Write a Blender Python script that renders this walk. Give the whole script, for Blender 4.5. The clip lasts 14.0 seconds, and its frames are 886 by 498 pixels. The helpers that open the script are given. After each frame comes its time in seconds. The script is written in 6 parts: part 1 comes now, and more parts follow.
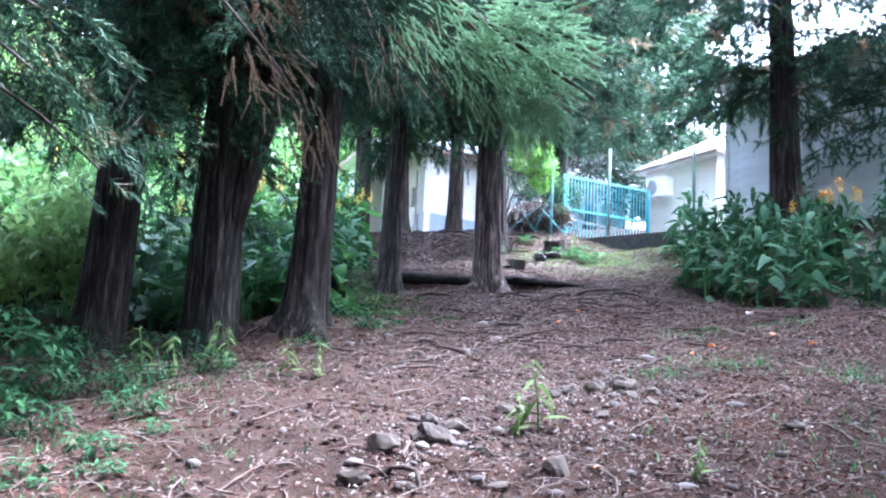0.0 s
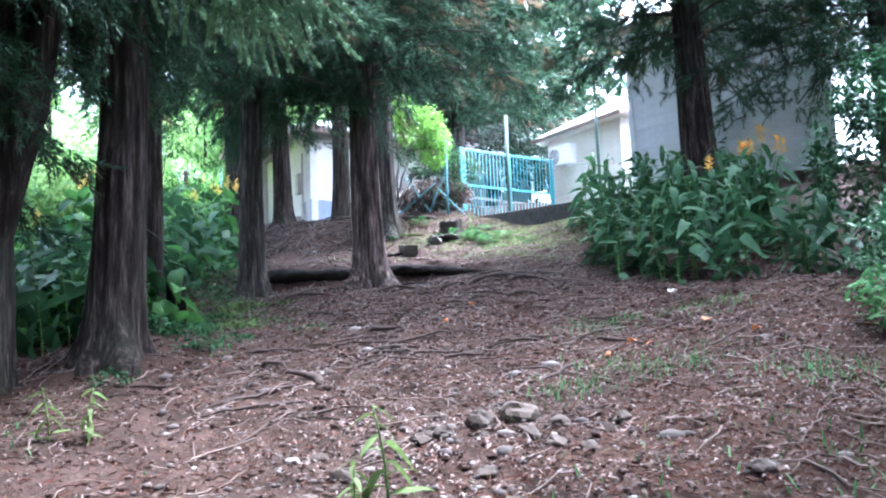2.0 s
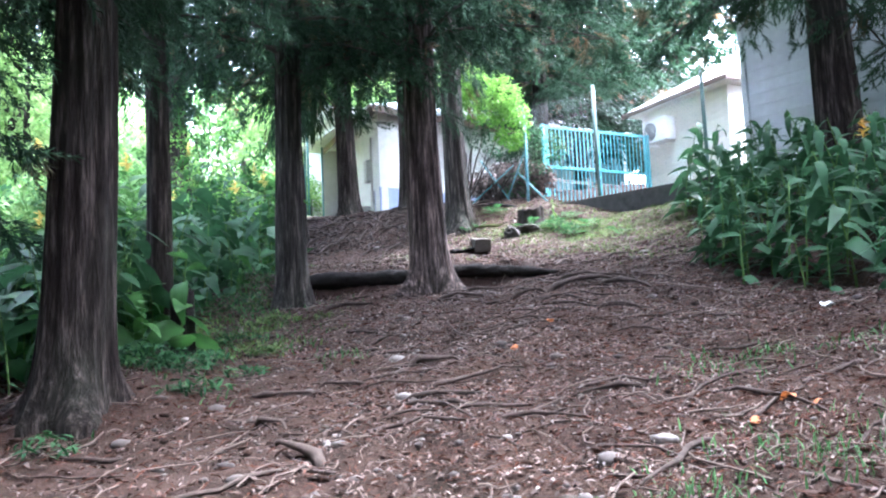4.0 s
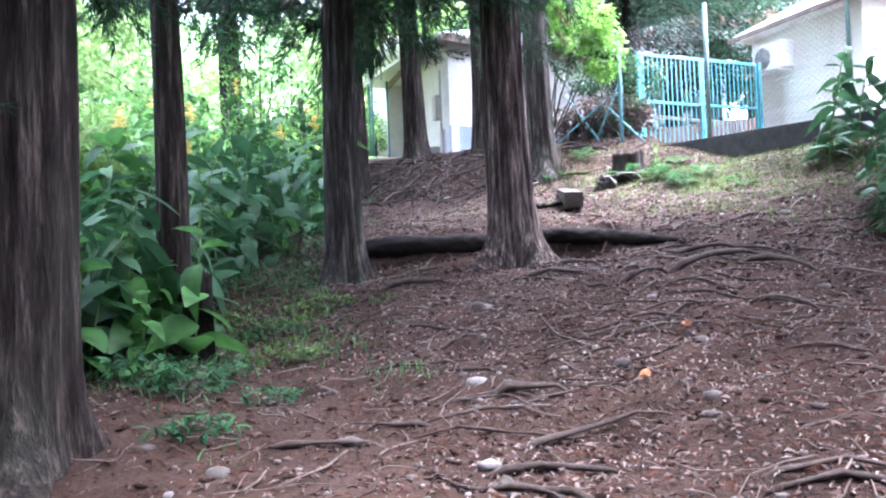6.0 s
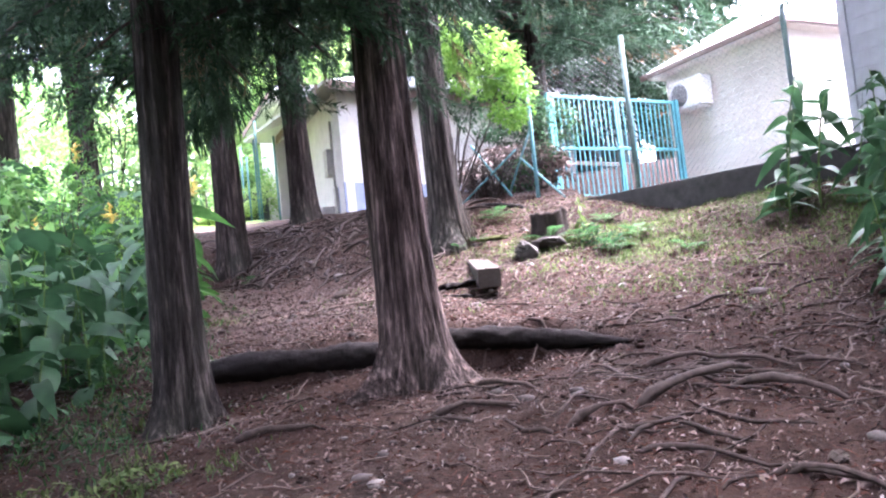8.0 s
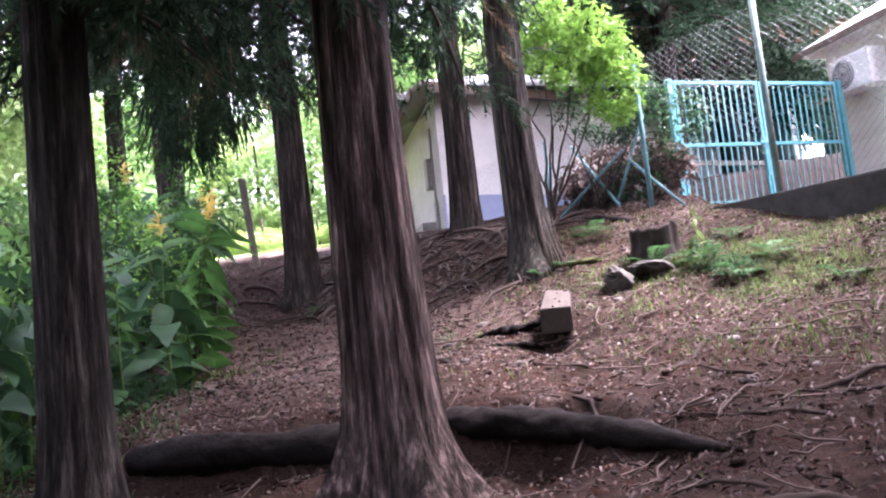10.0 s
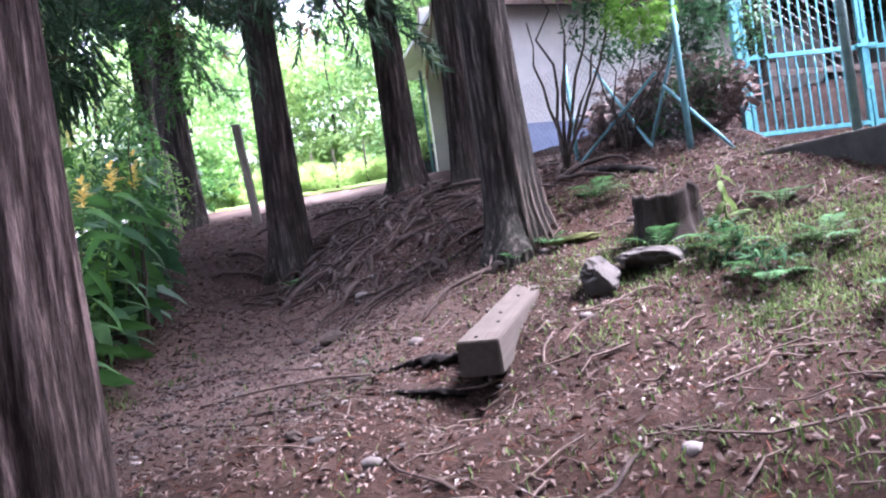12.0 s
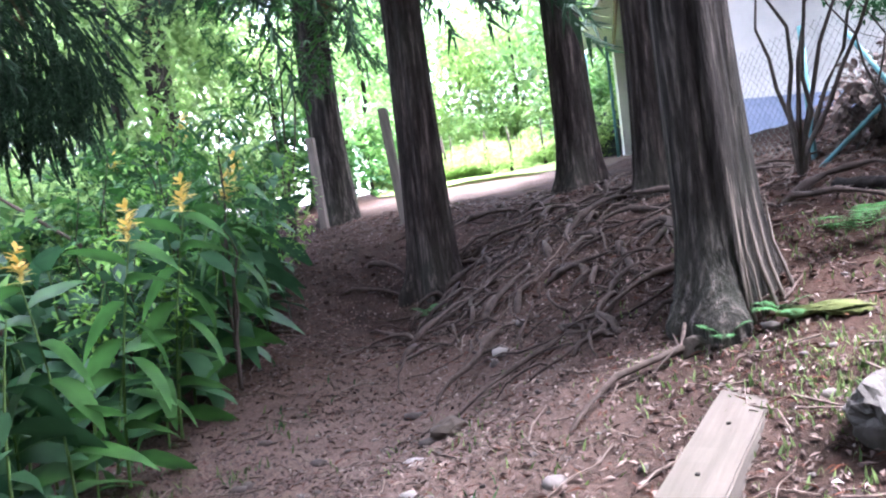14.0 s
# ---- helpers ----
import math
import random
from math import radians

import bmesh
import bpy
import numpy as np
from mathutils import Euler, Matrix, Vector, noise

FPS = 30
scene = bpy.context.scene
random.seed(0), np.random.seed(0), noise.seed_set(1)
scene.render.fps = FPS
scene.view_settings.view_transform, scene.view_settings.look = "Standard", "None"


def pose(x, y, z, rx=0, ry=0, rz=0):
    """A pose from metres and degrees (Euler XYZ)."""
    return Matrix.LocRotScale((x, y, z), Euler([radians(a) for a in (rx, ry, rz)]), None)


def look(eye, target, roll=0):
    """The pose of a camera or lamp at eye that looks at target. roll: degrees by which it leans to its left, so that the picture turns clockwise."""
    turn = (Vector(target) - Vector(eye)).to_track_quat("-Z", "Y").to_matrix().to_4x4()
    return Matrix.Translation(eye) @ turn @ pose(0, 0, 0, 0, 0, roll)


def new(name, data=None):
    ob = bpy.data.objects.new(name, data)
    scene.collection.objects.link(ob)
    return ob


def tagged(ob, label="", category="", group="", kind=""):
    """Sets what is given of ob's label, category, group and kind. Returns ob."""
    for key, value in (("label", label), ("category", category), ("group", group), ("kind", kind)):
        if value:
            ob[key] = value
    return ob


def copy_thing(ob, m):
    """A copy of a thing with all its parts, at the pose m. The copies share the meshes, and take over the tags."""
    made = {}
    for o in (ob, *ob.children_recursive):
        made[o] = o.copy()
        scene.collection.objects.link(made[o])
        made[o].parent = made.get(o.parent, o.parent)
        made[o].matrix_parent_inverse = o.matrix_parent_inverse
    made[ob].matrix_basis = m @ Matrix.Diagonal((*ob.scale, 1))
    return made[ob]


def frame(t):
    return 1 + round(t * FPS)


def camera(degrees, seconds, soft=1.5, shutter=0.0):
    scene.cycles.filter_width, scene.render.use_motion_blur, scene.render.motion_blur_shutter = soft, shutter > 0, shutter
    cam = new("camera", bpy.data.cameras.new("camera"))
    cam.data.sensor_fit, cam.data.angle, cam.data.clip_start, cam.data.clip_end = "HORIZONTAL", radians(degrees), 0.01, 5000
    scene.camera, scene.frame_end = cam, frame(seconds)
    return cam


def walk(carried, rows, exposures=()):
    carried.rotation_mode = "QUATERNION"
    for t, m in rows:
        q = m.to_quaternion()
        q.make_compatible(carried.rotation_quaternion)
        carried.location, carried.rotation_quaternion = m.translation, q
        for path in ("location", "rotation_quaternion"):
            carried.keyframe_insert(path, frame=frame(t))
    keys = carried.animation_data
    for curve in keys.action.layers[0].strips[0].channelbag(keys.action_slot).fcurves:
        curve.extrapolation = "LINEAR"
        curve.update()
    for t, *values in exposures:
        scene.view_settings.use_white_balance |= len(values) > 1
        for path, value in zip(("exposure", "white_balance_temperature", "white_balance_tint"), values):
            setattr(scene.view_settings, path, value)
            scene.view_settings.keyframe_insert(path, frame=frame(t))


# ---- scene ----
cam = camera(57.5, 14.0, soft=2.2)
PATH = [
    (0, (0.751, 0.669, 1.459), (0.657, 2.53, 1.713), 2.8),
    (0.5, (0.819, 1.099, 1.566), (0.782, 2.955, 1.866), 2.2),
    (1, (0.959, 1.557, 1.648), (1.052, 3.415, 1.913), -0.3),
    (1.5, (1.166, 2.13, 1.714), (1.312, 3.988, 1.953), -0.9),
    (2, (1.285, 2.687, 1.759), (1.387, 4.551, 1.979), -2.2),
    (2.5, (1.436, 3.304, 1.819), (1.568, 5.171, 2.002), -2.0),
    (3, (1.555, 3.862, 1.872), (1.616, 5.732, 2.051), 0.4),
    (3.5, (1.607, 4.305, 2.009), (1.571, 6.174, 2.216), -0.7),
    (6, (1.329, 6.612, 2.632), (1.054, 8.471, 2.677), -2.2),
    (6.5, (1.231, 7.12, 2.767), (0.916, 8.97, 2.858), 0.5),
    (7, (1.178, 7.562, 2.974), (1.0, 9.433, 2.917), -4.4),
    (7.5, (1.292, 8.126, 3.063), (1.035, 9.983, 3.216), -4.1),
    (8, (1.361, 8.719, 3.209), (1.292, 10.593, 3.341), -6.0),
    (8.5, (1.504, 9.286, 3.34), (1.596, 11.153, 3.548), -4.0),
    (9, (1.653, 9.743, 3.349), (1.494, 11.606, 3.547), -3.0),
    (11.5, (2.902, 12.572, 3.845), (2.332, 14.36, 3.944), -7.4),
    (12, (3.019, 13.074, 4.018), (2.311, 14.814, 4.034), -7.8),
    (12.5, (3.05, 13.575, 4.164), (2.143, 15.222, 4.166), -8.7),
    (13, (2.86, 14.019, 4.339), (1.901, 15.635, 4.302), -6.7),
    (13.5, (2.697, 14.504, 4.459), (1.653, 16.068, 4.447), -6.9),
    (14, (2.433, 15.0, 4.511), (1.337, 16.527, 4.506), -6.5),
]
walk(cam, [(t, look(eye, target, roll)) for t, eye, target, roll in PATH], exposures=[(0.0, 5.5, 4900, 19), (3.0, 5.35, 5200, 16), (6.3, 5.6, 5300, 24), (7.5, 5.6, 5450, 30), (9.0, 5.02, 6150, 40), (11.6, 4.58, 5500, 38), (13.0, 4.8, 5450, 25), (14.0, 4.95, 5450, 25)])

# ---- light ----
world = bpy.data.worlds.new("world")
scene.world = world
world.use_nodes = True
wn = world.node_tree
sky = wn.nodes.new("ShaderNodeTexSky")
sky.sky_type, sky.sun_disc = "NISHITA", False
sky.sun_elevation, sky.sun_rotation = radians(65), radians(60)
sky.air_density, sky.dust_density, sky.ozone_density = 1.6, 6.0, 1.0
hsv = wn.nodes.new("ShaderNodeHueSaturation")
hsv.inputs["Saturation"].default_value = 0.35
wn.links.new(sky.outputs[0], hsv.inputs["Color"])
wn.links.new(hsv.outputs[0], wn.nodes["Background"].inputs[0])
wn.nodes["Background"].inputs[1].default_value = 0.15
sun_data = bpy.data.lights.new("sun", "SUN")
sun_data.energy, sun_data.angle, sun_data.color = 0.8, radians(14), (1.0, 0.96, 0.9)
sun = new("sun", sun_data)
sun.matrix_world = look((0, 0, 40), (-8.0 * math.sin(radians(60)) * 2, -8.0 * math.cos(radians(60)) * 2, 40 - 34))

# ---- materials ----


def mat(name, rough=0.8, metal=0.0, spec=0.3):
    m = bpy.data.materials.new(name)
    m.use_nodes = True
    b = m.node_tree.nodes["Principled BSDF"]
    b.inputs["Roughness"].default_value, b.inputs["Metallic"].default_value = rough, metal
    b.inputs["Specular IOR Level"].default_value = spec
    return m, m.node_tree, b


def noise_node(nt, scale, detail=4, stretch=None, rough=0.55):
    co = nt.nodes.new("ShaderNodeTexCoord")
    mp = nt.nodes.new("ShaderNodeMapping")
    mp.inputs["Scale"].default_value = stretch or (1, 1, 1)
    n = nt.nodes.new("ShaderNodeTexNoise")
    n.inputs["Scale"].default_value, n.inputs["Detail"].default_value, n.inputs["Roughness"].default_value = scale, detail, rough
    nt.links.new(co.outputs["Object"], mp.inputs[0])
    nt.links.new(mp.outputs[0], n.inputs["Vector"])
    return n.outputs["Fac"]


def ramp(nt, fac, *stops):
    r = nt.nodes.new("ShaderNodeValToRGB")
    while len(r.color_ramp.elements) < len(stops):
        r.color_ramp.elements.new(0.5)
    for e, (p, c) in zip(r.color_ramp.elements, stops):
        e.position, e.color = p, (*c, 1)
    nt.links.new(fac, r.inputs[0])
    return r.outputs[0]


def blend(nt, a, b, fac, mode="MIX"):
    m = nt.nodes.new("ShaderNodeMix")
    m.data_type, m.blend_type = "RGBA", mode
    for sock, v in ((m.inputs[6], a), (m.inputs[7], b)):
        if isinstance(v, tuple):
            sock.default_value = (*v, 1)
        else:
            nt.links.new(v, sock)
    if isinstance(fac, float):
        m.inputs[0].default_value = fac
    else:
        nt.links.new(fac, m.inputs[0])
    return m.outputs[2]


def bump(nt, b, height, strength, dist):
    n = nt.nodes.new("ShaderNodeBump")
    n.inputs["Strength"].default_value, n.inputs["Distance"].default_value = strength, dist
    nt.links.new(height, n.inputs["Height"])
    nt.links.new(n.outputs[0], b.inputs["Normal"])


def simple(name, dark, light, scale=6, rough=0.8, metal=0.0, bumpy=0.2, dist=0.01, stretch=None, vary=0.0, spec=0.1):
    """A two-scale mottled surface between two colours."""
    m, nt, b = mat(name, rough, metal, spec)
    big = noise_node(nt, scale * 0.2, 3, stretch)
    fine = noise_node(nt, scale, 6, stretch, 0.65)
    c1 = ramp(nt, fine, (0.3, dark), (0.72, light))
    mid = tuple(0.5 * (a + c) for a, c in zip(dark, light))
    c = blend(nt, c1, mid, ramp(nt, big, (0.35, (0, 0, 0)), (0.7, (0.6, 0.6, 0.6))))
    if vary:
        oi = nt.nodes.new("ShaderNodeObjectInfo")
        v = ramp(nt, oi.outputs["Random"], (0.0, (1 - vary,) * 3), (1.0, (1 + vary * 0.3,) * 3))
        c = blend(nt, c, v, 1.0, "MULTIPLY")
    nt.links.new(c, b.inputs["Base Color"])
    bump(nt, b, fine, bumpy, dist)
    return m


def leafy(name, dark, light, rough=0.5, through_light=0.35, brown=0.0, spec=0.35):
    """Leaves: a shade of its own for each leaf, some light passing through."""
    m, nt, b = mat(name, rough, 0, spec)
    geo = nt.nodes.new("ShaderNodeNewGeometry")
    c = ramp(nt, geo.outputs["Random Per Island"], (0.0, dark), (1.0, light))
    n = noise_node(nt, 1.3, 2)
    c = blend(nt, c, tuple(0.6 * v for v in dark), ramp(nt, n, (0.42, (0, 0, 0)), (0.65, (0.7, 0.7, 0.7))))
    if brown:
        n2 = noise_node(nt, 0.9, 2)
        c = blend(nt, c, (0.15, 0.085, 0.045), ramp(nt, n2, (0.62 - brown, (0, 0, 0)), (0.72 - brown, (1, 1, 1))))
    nt.links.new(c, b.inputs["Base Color"])
    tr = nt.nodes.new("ShaderNodeBsdfTranslucent")
    nt.links.new(c, tr.inputs[0])
    mx = nt.nodes.new("ShaderNodeMixShader")
    mx.inputs[0].default_value = through_light
    nt.links.new(b.outputs[0], mx.inputs[1])
    nt.links.new(tr.outputs[0], mx.inputs[2])
    nt.links.new(mx.outputs[0], nt.nodes["Material Output"].inputs[0])
    return m


def bark_material(name, dark, light, moss=0.3):
    m, nt, b = mat(name, 0.95, 0, 0.06)
    strips = noise_node(nt, 21, 6, (1, 1, 0.085), 0.65)
    fine = noise_node(nt, 60, 5, (1, 1, 0.14), 0.7)
    blot = noise_node(nt, 1.6, 3, (1, 1, 0.6))
    c = ramp(nt, strips, (0.40, dark), (0.54, tuple(0.40 * (a + e) for a, e in zip(dark, light))), (0.66, tuple(1.5 * e for e in light)))
    c = blend(nt, c, ramp(nt, fine, (0.32, (0.35, 0.35, 0.35)), (0.68, (1.3, 1.3, 1.3))), 0.85, "MULTIPLY")
    c = blend(nt, c, (0.05, 0.055, 0.04), ramp(nt, blot, (0.45, (0, 0, 0)), (0.75, (moss, moss, moss))))
    nt.links.new(c, b.inputs["Base Color"])
    mixh = blend(nt, strips, fine, 0.35)
    bump(nt, b, mixh, 1.0, 0.08)
    return m


M_bark = bark_material("cedar_bark", (0.0100, 0.0072, 0.0060), (0.0520, 0.0410, 0.0345))
M_bark_red = bark_material("cedar_bark_reddish", (0.0150, 0.0100, 0.0085), (0.1300, 0.0960, 0.0830), 0.15)
M_bark_grey = bark_material("cedar_bark_grey", (0.0110, 0.0092, 0.0078), (0.0600, 0.0510, 0.0430), 0.35)
M_limb = simple("limb_bark", (0.018, 0.014, 0.011), (0.055, 0.043, 0.034), 12)
M_cedar = leafy("cedar_needles", (0.0118, 0.0265, 0.0140), (0.0420, 0.0830, 0.0415), 0.75, 0.25, 0.02, 0.1)
M_cedar_bright = leafy("cedar_needles_young", (0.085, 0.170, 0.085), (0.24, 0.37, 0.19), 0.65, 0.35, 0, 0.12)
M_cedar_brown = leafy("cedar_needles_dead", (0.10, 0.072, 0.045), (0.23, 0.17, 0.10), 0.85, 0.25, 0, 0.1)
M_ginger = leafy("broad_leaf", (0.016, 0.060, 0.015), (0.070, 0.165, 0.036), 0.5, 0.45, 0, 0.2)
M_ginger_dark = leafy("broad_leaf_dark", (0.0140, 0.0460, 0.0200), (0.0480, 0.1120, 0.0440), 0.52, 0.35, 0, 0.16)
# darker leaf copy that holds the deep shade of the lower left
M_under = leafy("shaded_undergrowth_leaf", (0.012, 0.038, 0.016), (0.038, 0.090, 0.034), 0.8, 0.3, 0, 0.06)
# far thicket and clearing greens, paled to hold their sunlight and haze
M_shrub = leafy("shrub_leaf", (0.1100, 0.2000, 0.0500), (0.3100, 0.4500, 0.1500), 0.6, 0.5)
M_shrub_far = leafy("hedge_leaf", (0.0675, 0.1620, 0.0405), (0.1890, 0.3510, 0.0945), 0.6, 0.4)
M_lawn = leafy("sunlit_green", (0.20, 0.32, 0.08), (0.36, 0.50, 0.16), 0.8, 0.4, 0, 0.1)
M_lime = leafy("lime_leaf", (0.10, 0.23, 0.03), (0.24, 0.42, 0.08), 0.5, 0.45)
M_grass = leafy("grass_blade", (0.0400, 0.0680, 0.0200), (0.1080, 0.1500, 0.0470), 0.75, 0.4, 0, 0.12)
M_fern = leafy("fern_frond", (0.0225, 0.0700, 0.0225), (0.0675, 0.1500, 0.0500), 0.75, 0.35, 0, 0.12)
M_petal = leafy("petal", (0.5625, 0.2700, 0.0450), (0.6750, 0.4650, 0.0900), 0.5, 0.4)
M_petal_pale = leafy("petal_pale", (0.55, 0.36, 0.06), (0.62, 0.5, 0.16), 0.5, 0.4)
M_stem = simple("green_stem", (0.04, 0.08, 0.02), (0.09, 0.14, 0.04), 20)
M_litter = leafy("dead_leaf", (0.016, 0.011, 0.009), (0.135, 0.102, 0.085), 0.85, 0.1, 0, 0.06)
# chips kept pale, with the sky's reflection on the litter in their colour
M_chip = leafy("wood_chip", (0.050, 0.040, 0.034), (0.175, 0.146, 0.125), 0.6, 0.05, 0, 0.3)
M_litter_red = leafy("dead_needles", (0.0279, 0.0112, 0.0068), (0.0700, 0.0275, 0.0163), 0.85, 0.1, 0, 0.06)
M_twig = simple("dead_twig", (0.0315, 0.0225, 0.0180), (0.1170, 0.0900, 0.0720), 25, 0.85)
M_root = simple("root_bark", (0.0125, 0.0090, 0.0070), (0.0620, 0.0460, 0.0370), 18, 0.85, bumpy=0.6, dist=0.01, vary=0.3)
M_stone = simple("stone", (0.0200, 0.0155, 0.0120), (0.0640, 0.0505, 0.0390), 9, 0.85, bumpy=0.5, dist=0.01, vary=0.4)
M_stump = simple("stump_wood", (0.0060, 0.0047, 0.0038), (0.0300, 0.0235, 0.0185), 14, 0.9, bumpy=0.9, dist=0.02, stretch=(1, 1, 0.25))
M_dry = leafy("dry_leaf", (0.060, 0.045, 0.038), (0.200, 0.155, 0.132), 0.85, 0.1, 0, 0.06)
M_lichen = simple("lichened_stone", (0.026, 0.0235, 0.020), (0.060, 0.055, 0.048), 11, 0.9, bumpy=0.7, dist=0.015)
M_splinter = simple("split_wood", (0.0260, 0.0215, 0.0165), (0.0950, 0.0780, 0.0600), 16, 0.85, bumpy=0.5, dist=0.008, stretch=(1, 1, 0.1))
# near-black: the shade of the undercut step is put into this rotten wood
M_rot = simple("rotten_wood_shaded", (0.0022, 0.0017, 0.0013), (0.0100, 0.0078, 0.0062), 14, 0.9, bumpy=0.8, dist=0.02)
M_moss = simple("moss", (0.0220, 0.0300, 0.0085), (0.0640, 0.0700, 0.0210), 30, 0.95, bumpy=0.8, dist=0.01)
M_teal = simple("teal_paint", (0.05, 0.21, 0.235), (0.09, 0.31, 0.33), 9, 0.5, bumpy=0.1, dist=0.002, spec=0.35)
M_teal_worn = simple("worn_teal_paint", (0.05, 0.135, 0.145), (0.12, 0.23, 0.235), 12, 0.6, bumpy=0.2, dist=0.002)
M_post = simple("green_grey_paint", (0.063, 0.105, 0.098), (0.140, 0.196, 0.175), 14, 0.6, bumpy=0.2, dist=0.002)
M_wire = simple("galvanised_wire", (0.070, 0.085, 0.080), (0.125, 0.140, 0.135), 30, 0.5, 0.6)
M_white = simple("white_render", (0.40, 0.39, 0.36), (0.53, 0.515, 0.475), 3, 0.85, bumpy=0.15, dist=0.004)
M_cream = simple("cream_boards", (0.66, 0.63, 0.55), (0.8, 0.77, 0.69), 5, 0.7, bumpy=0.1, dist=0.003, vary=0.08)
M_greyboard = simple("grey_boards", (0.4600, 0.4715, 0.5060), (0.5980, 0.6095, 0.6440), 5, 0.7, bumpy=0.1, dist=0.003, vary=0.08)
M_blue = simple("blue_dado", (0.15, 0.18, 0.255), (0.23, 0.265, 0.35), 4, 0.8)
M_roof = simple("corrugated_roof", (0.42, 0.42, 0.42), (0.6, 0.6, 0.6), 5, 0.5)
M_trim = simple("brown_trim", (0.12, 0.085, 0.07), (0.2, 0.15, 0.125), 12, 0.7)
M_concrete = simple("concrete", (0.22, 0.21, 0.19), (0.42, 0.40, 0.37), 8, 0.9, bumpy=0.4, dist=0.006)
M_concrete_dark = simple("dark_concrete", (0.0180, 0.0180, 0.0168), (0.0600, 0.0570, 0.0510), 7, 0.85, bumpy=0.5, dist=0.01)
M_acwhite = simple("appliance_white", (0.68, 0.68, 0.66), (0.78, 0.78, 0.76), 8, 0.5)
M_dark = simple("dark_metal", (0.03, 0.035, 0.04), (0.08, 0.085, 0.09), 12, 0.5)
M_postwood = simple("post_timber", (0.0577, 0.0473, 0.0390), (0.1365, 0.1155, 0.0945), 20, 0.85, stretch=(1, 1, 0.1))

gm, gnt, gb = mat("forest_floor", 0.95, 0, 0.05)
g_big, g_mid, g_fine = noise_node(gnt, 0.45, 4), noise_node(gnt, 3.5, 5), noise_node(gnt, 38, 6, None, 0.7)
gc = ramp(gnt, g_mid, (0.3, (0.0122, 0.0082, 0.0059)), (0.5, (0.0238, 0.0151, 0.0117)), (0.75, (0.0377, 0.0252, 0.0195)))
gc = blend(gnt, gc, (0.0394, 0.0233, 0.0169), ramp(gnt, g_big, (0.45, (0, 0, 0)), (0.68, (0.6, 0.6, 0.6))))
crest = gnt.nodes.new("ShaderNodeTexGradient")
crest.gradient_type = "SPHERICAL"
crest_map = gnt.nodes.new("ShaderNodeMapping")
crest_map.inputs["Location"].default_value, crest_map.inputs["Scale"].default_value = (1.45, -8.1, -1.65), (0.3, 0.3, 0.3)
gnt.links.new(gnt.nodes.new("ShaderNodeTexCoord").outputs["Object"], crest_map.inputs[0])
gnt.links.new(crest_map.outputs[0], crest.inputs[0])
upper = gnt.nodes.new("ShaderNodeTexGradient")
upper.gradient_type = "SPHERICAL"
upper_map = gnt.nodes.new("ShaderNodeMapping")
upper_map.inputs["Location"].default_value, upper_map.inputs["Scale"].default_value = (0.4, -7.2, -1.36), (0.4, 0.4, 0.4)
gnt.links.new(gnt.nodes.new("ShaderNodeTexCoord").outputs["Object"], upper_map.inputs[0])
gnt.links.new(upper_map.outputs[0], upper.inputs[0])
# bare soil of upper trail and crest, sky light painted in as pale pools
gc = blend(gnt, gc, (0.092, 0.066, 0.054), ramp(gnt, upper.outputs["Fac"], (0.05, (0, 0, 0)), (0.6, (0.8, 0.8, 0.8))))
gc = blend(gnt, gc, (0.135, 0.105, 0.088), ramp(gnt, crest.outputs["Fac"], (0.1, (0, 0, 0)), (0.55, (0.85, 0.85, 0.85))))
gc = blend(gnt, gc, ramp(gnt, g_fine, (0.28, (0.4, 0.4, 0.4)), (0.72, (1.45, 1.4, 1.35))), 0.85, "MULTIPLY")
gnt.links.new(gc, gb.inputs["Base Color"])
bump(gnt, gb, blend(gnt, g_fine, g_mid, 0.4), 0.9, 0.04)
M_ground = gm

# ---- mesh helpers ----


def mesh_from(name, V, F, material, smooth=False):
    """A mesh from arrays of places and of faces with equal corner counts."""
    V, F = np.asarray(V, np.float32), np.asarray(F, np.int32)
    me = bpy.data.meshes.new(name)
    me.vertices.add(len(V))
    me.vertices.foreach_set("co", V.ravel())
    k = F.shape[1]
    me.loops.add(F.size)
    me.loops.foreach_set("vertex_index", F.ravel())
    me.polygons.add(len(F))
    me.polygons.foreach_set("loop_start", np.arange(0, F.size, k, dtype=np.int32))
    me.update(calc_edges=True)
    me.validate()
    if smooth:
        me.polygons.foreach_set("use_smooth", np.ones(len(F), bool))
    me.materials.append(material)
    return me


def part(name, me, parent=None, label="", m=None):
    ob = new(name, me)
    if parent is not None:
        ob.parent = parent
    if m is not None:
        ob.matrix_local = m
    if label:
        ob["label"] = label
    return ob


def empty(name, m, label, category, group="", kind=""):
    ob = new(name)
    ob.empty_display_size = 0.2
    ob.matrix_world = m
    return tagged(ob, label, category, group, kind)


def rot_np(rx, ry, rz):
    """Rotation arrays (n, 3, 3), Rz Ry Rx."""
    cx, sx, cy, sy, cz, sz = np.cos(rx), np.sin(rx), np.cos(ry), np.sin(ry), np.cos(rz), np.sin(rz)
    R = np.empty((len(rx), 3, 3))
    R[:, 0, 0], R[:, 0, 1], R[:, 0, 2] = cz * cy, cz * sy * sx - sz * cx, cz * sy * cx + sz * sx
    R[:, 1, 0], R[:, 1, 1], R[:, 1, 2] = sz * cy, sz * sy * sx + cz * cx, sz * sy * cx - cz * sx
    R[:, 2, 0], R[:, 2, 1], R[:, 2, 2] = -sy, cy * sx, cy * cx
    return R


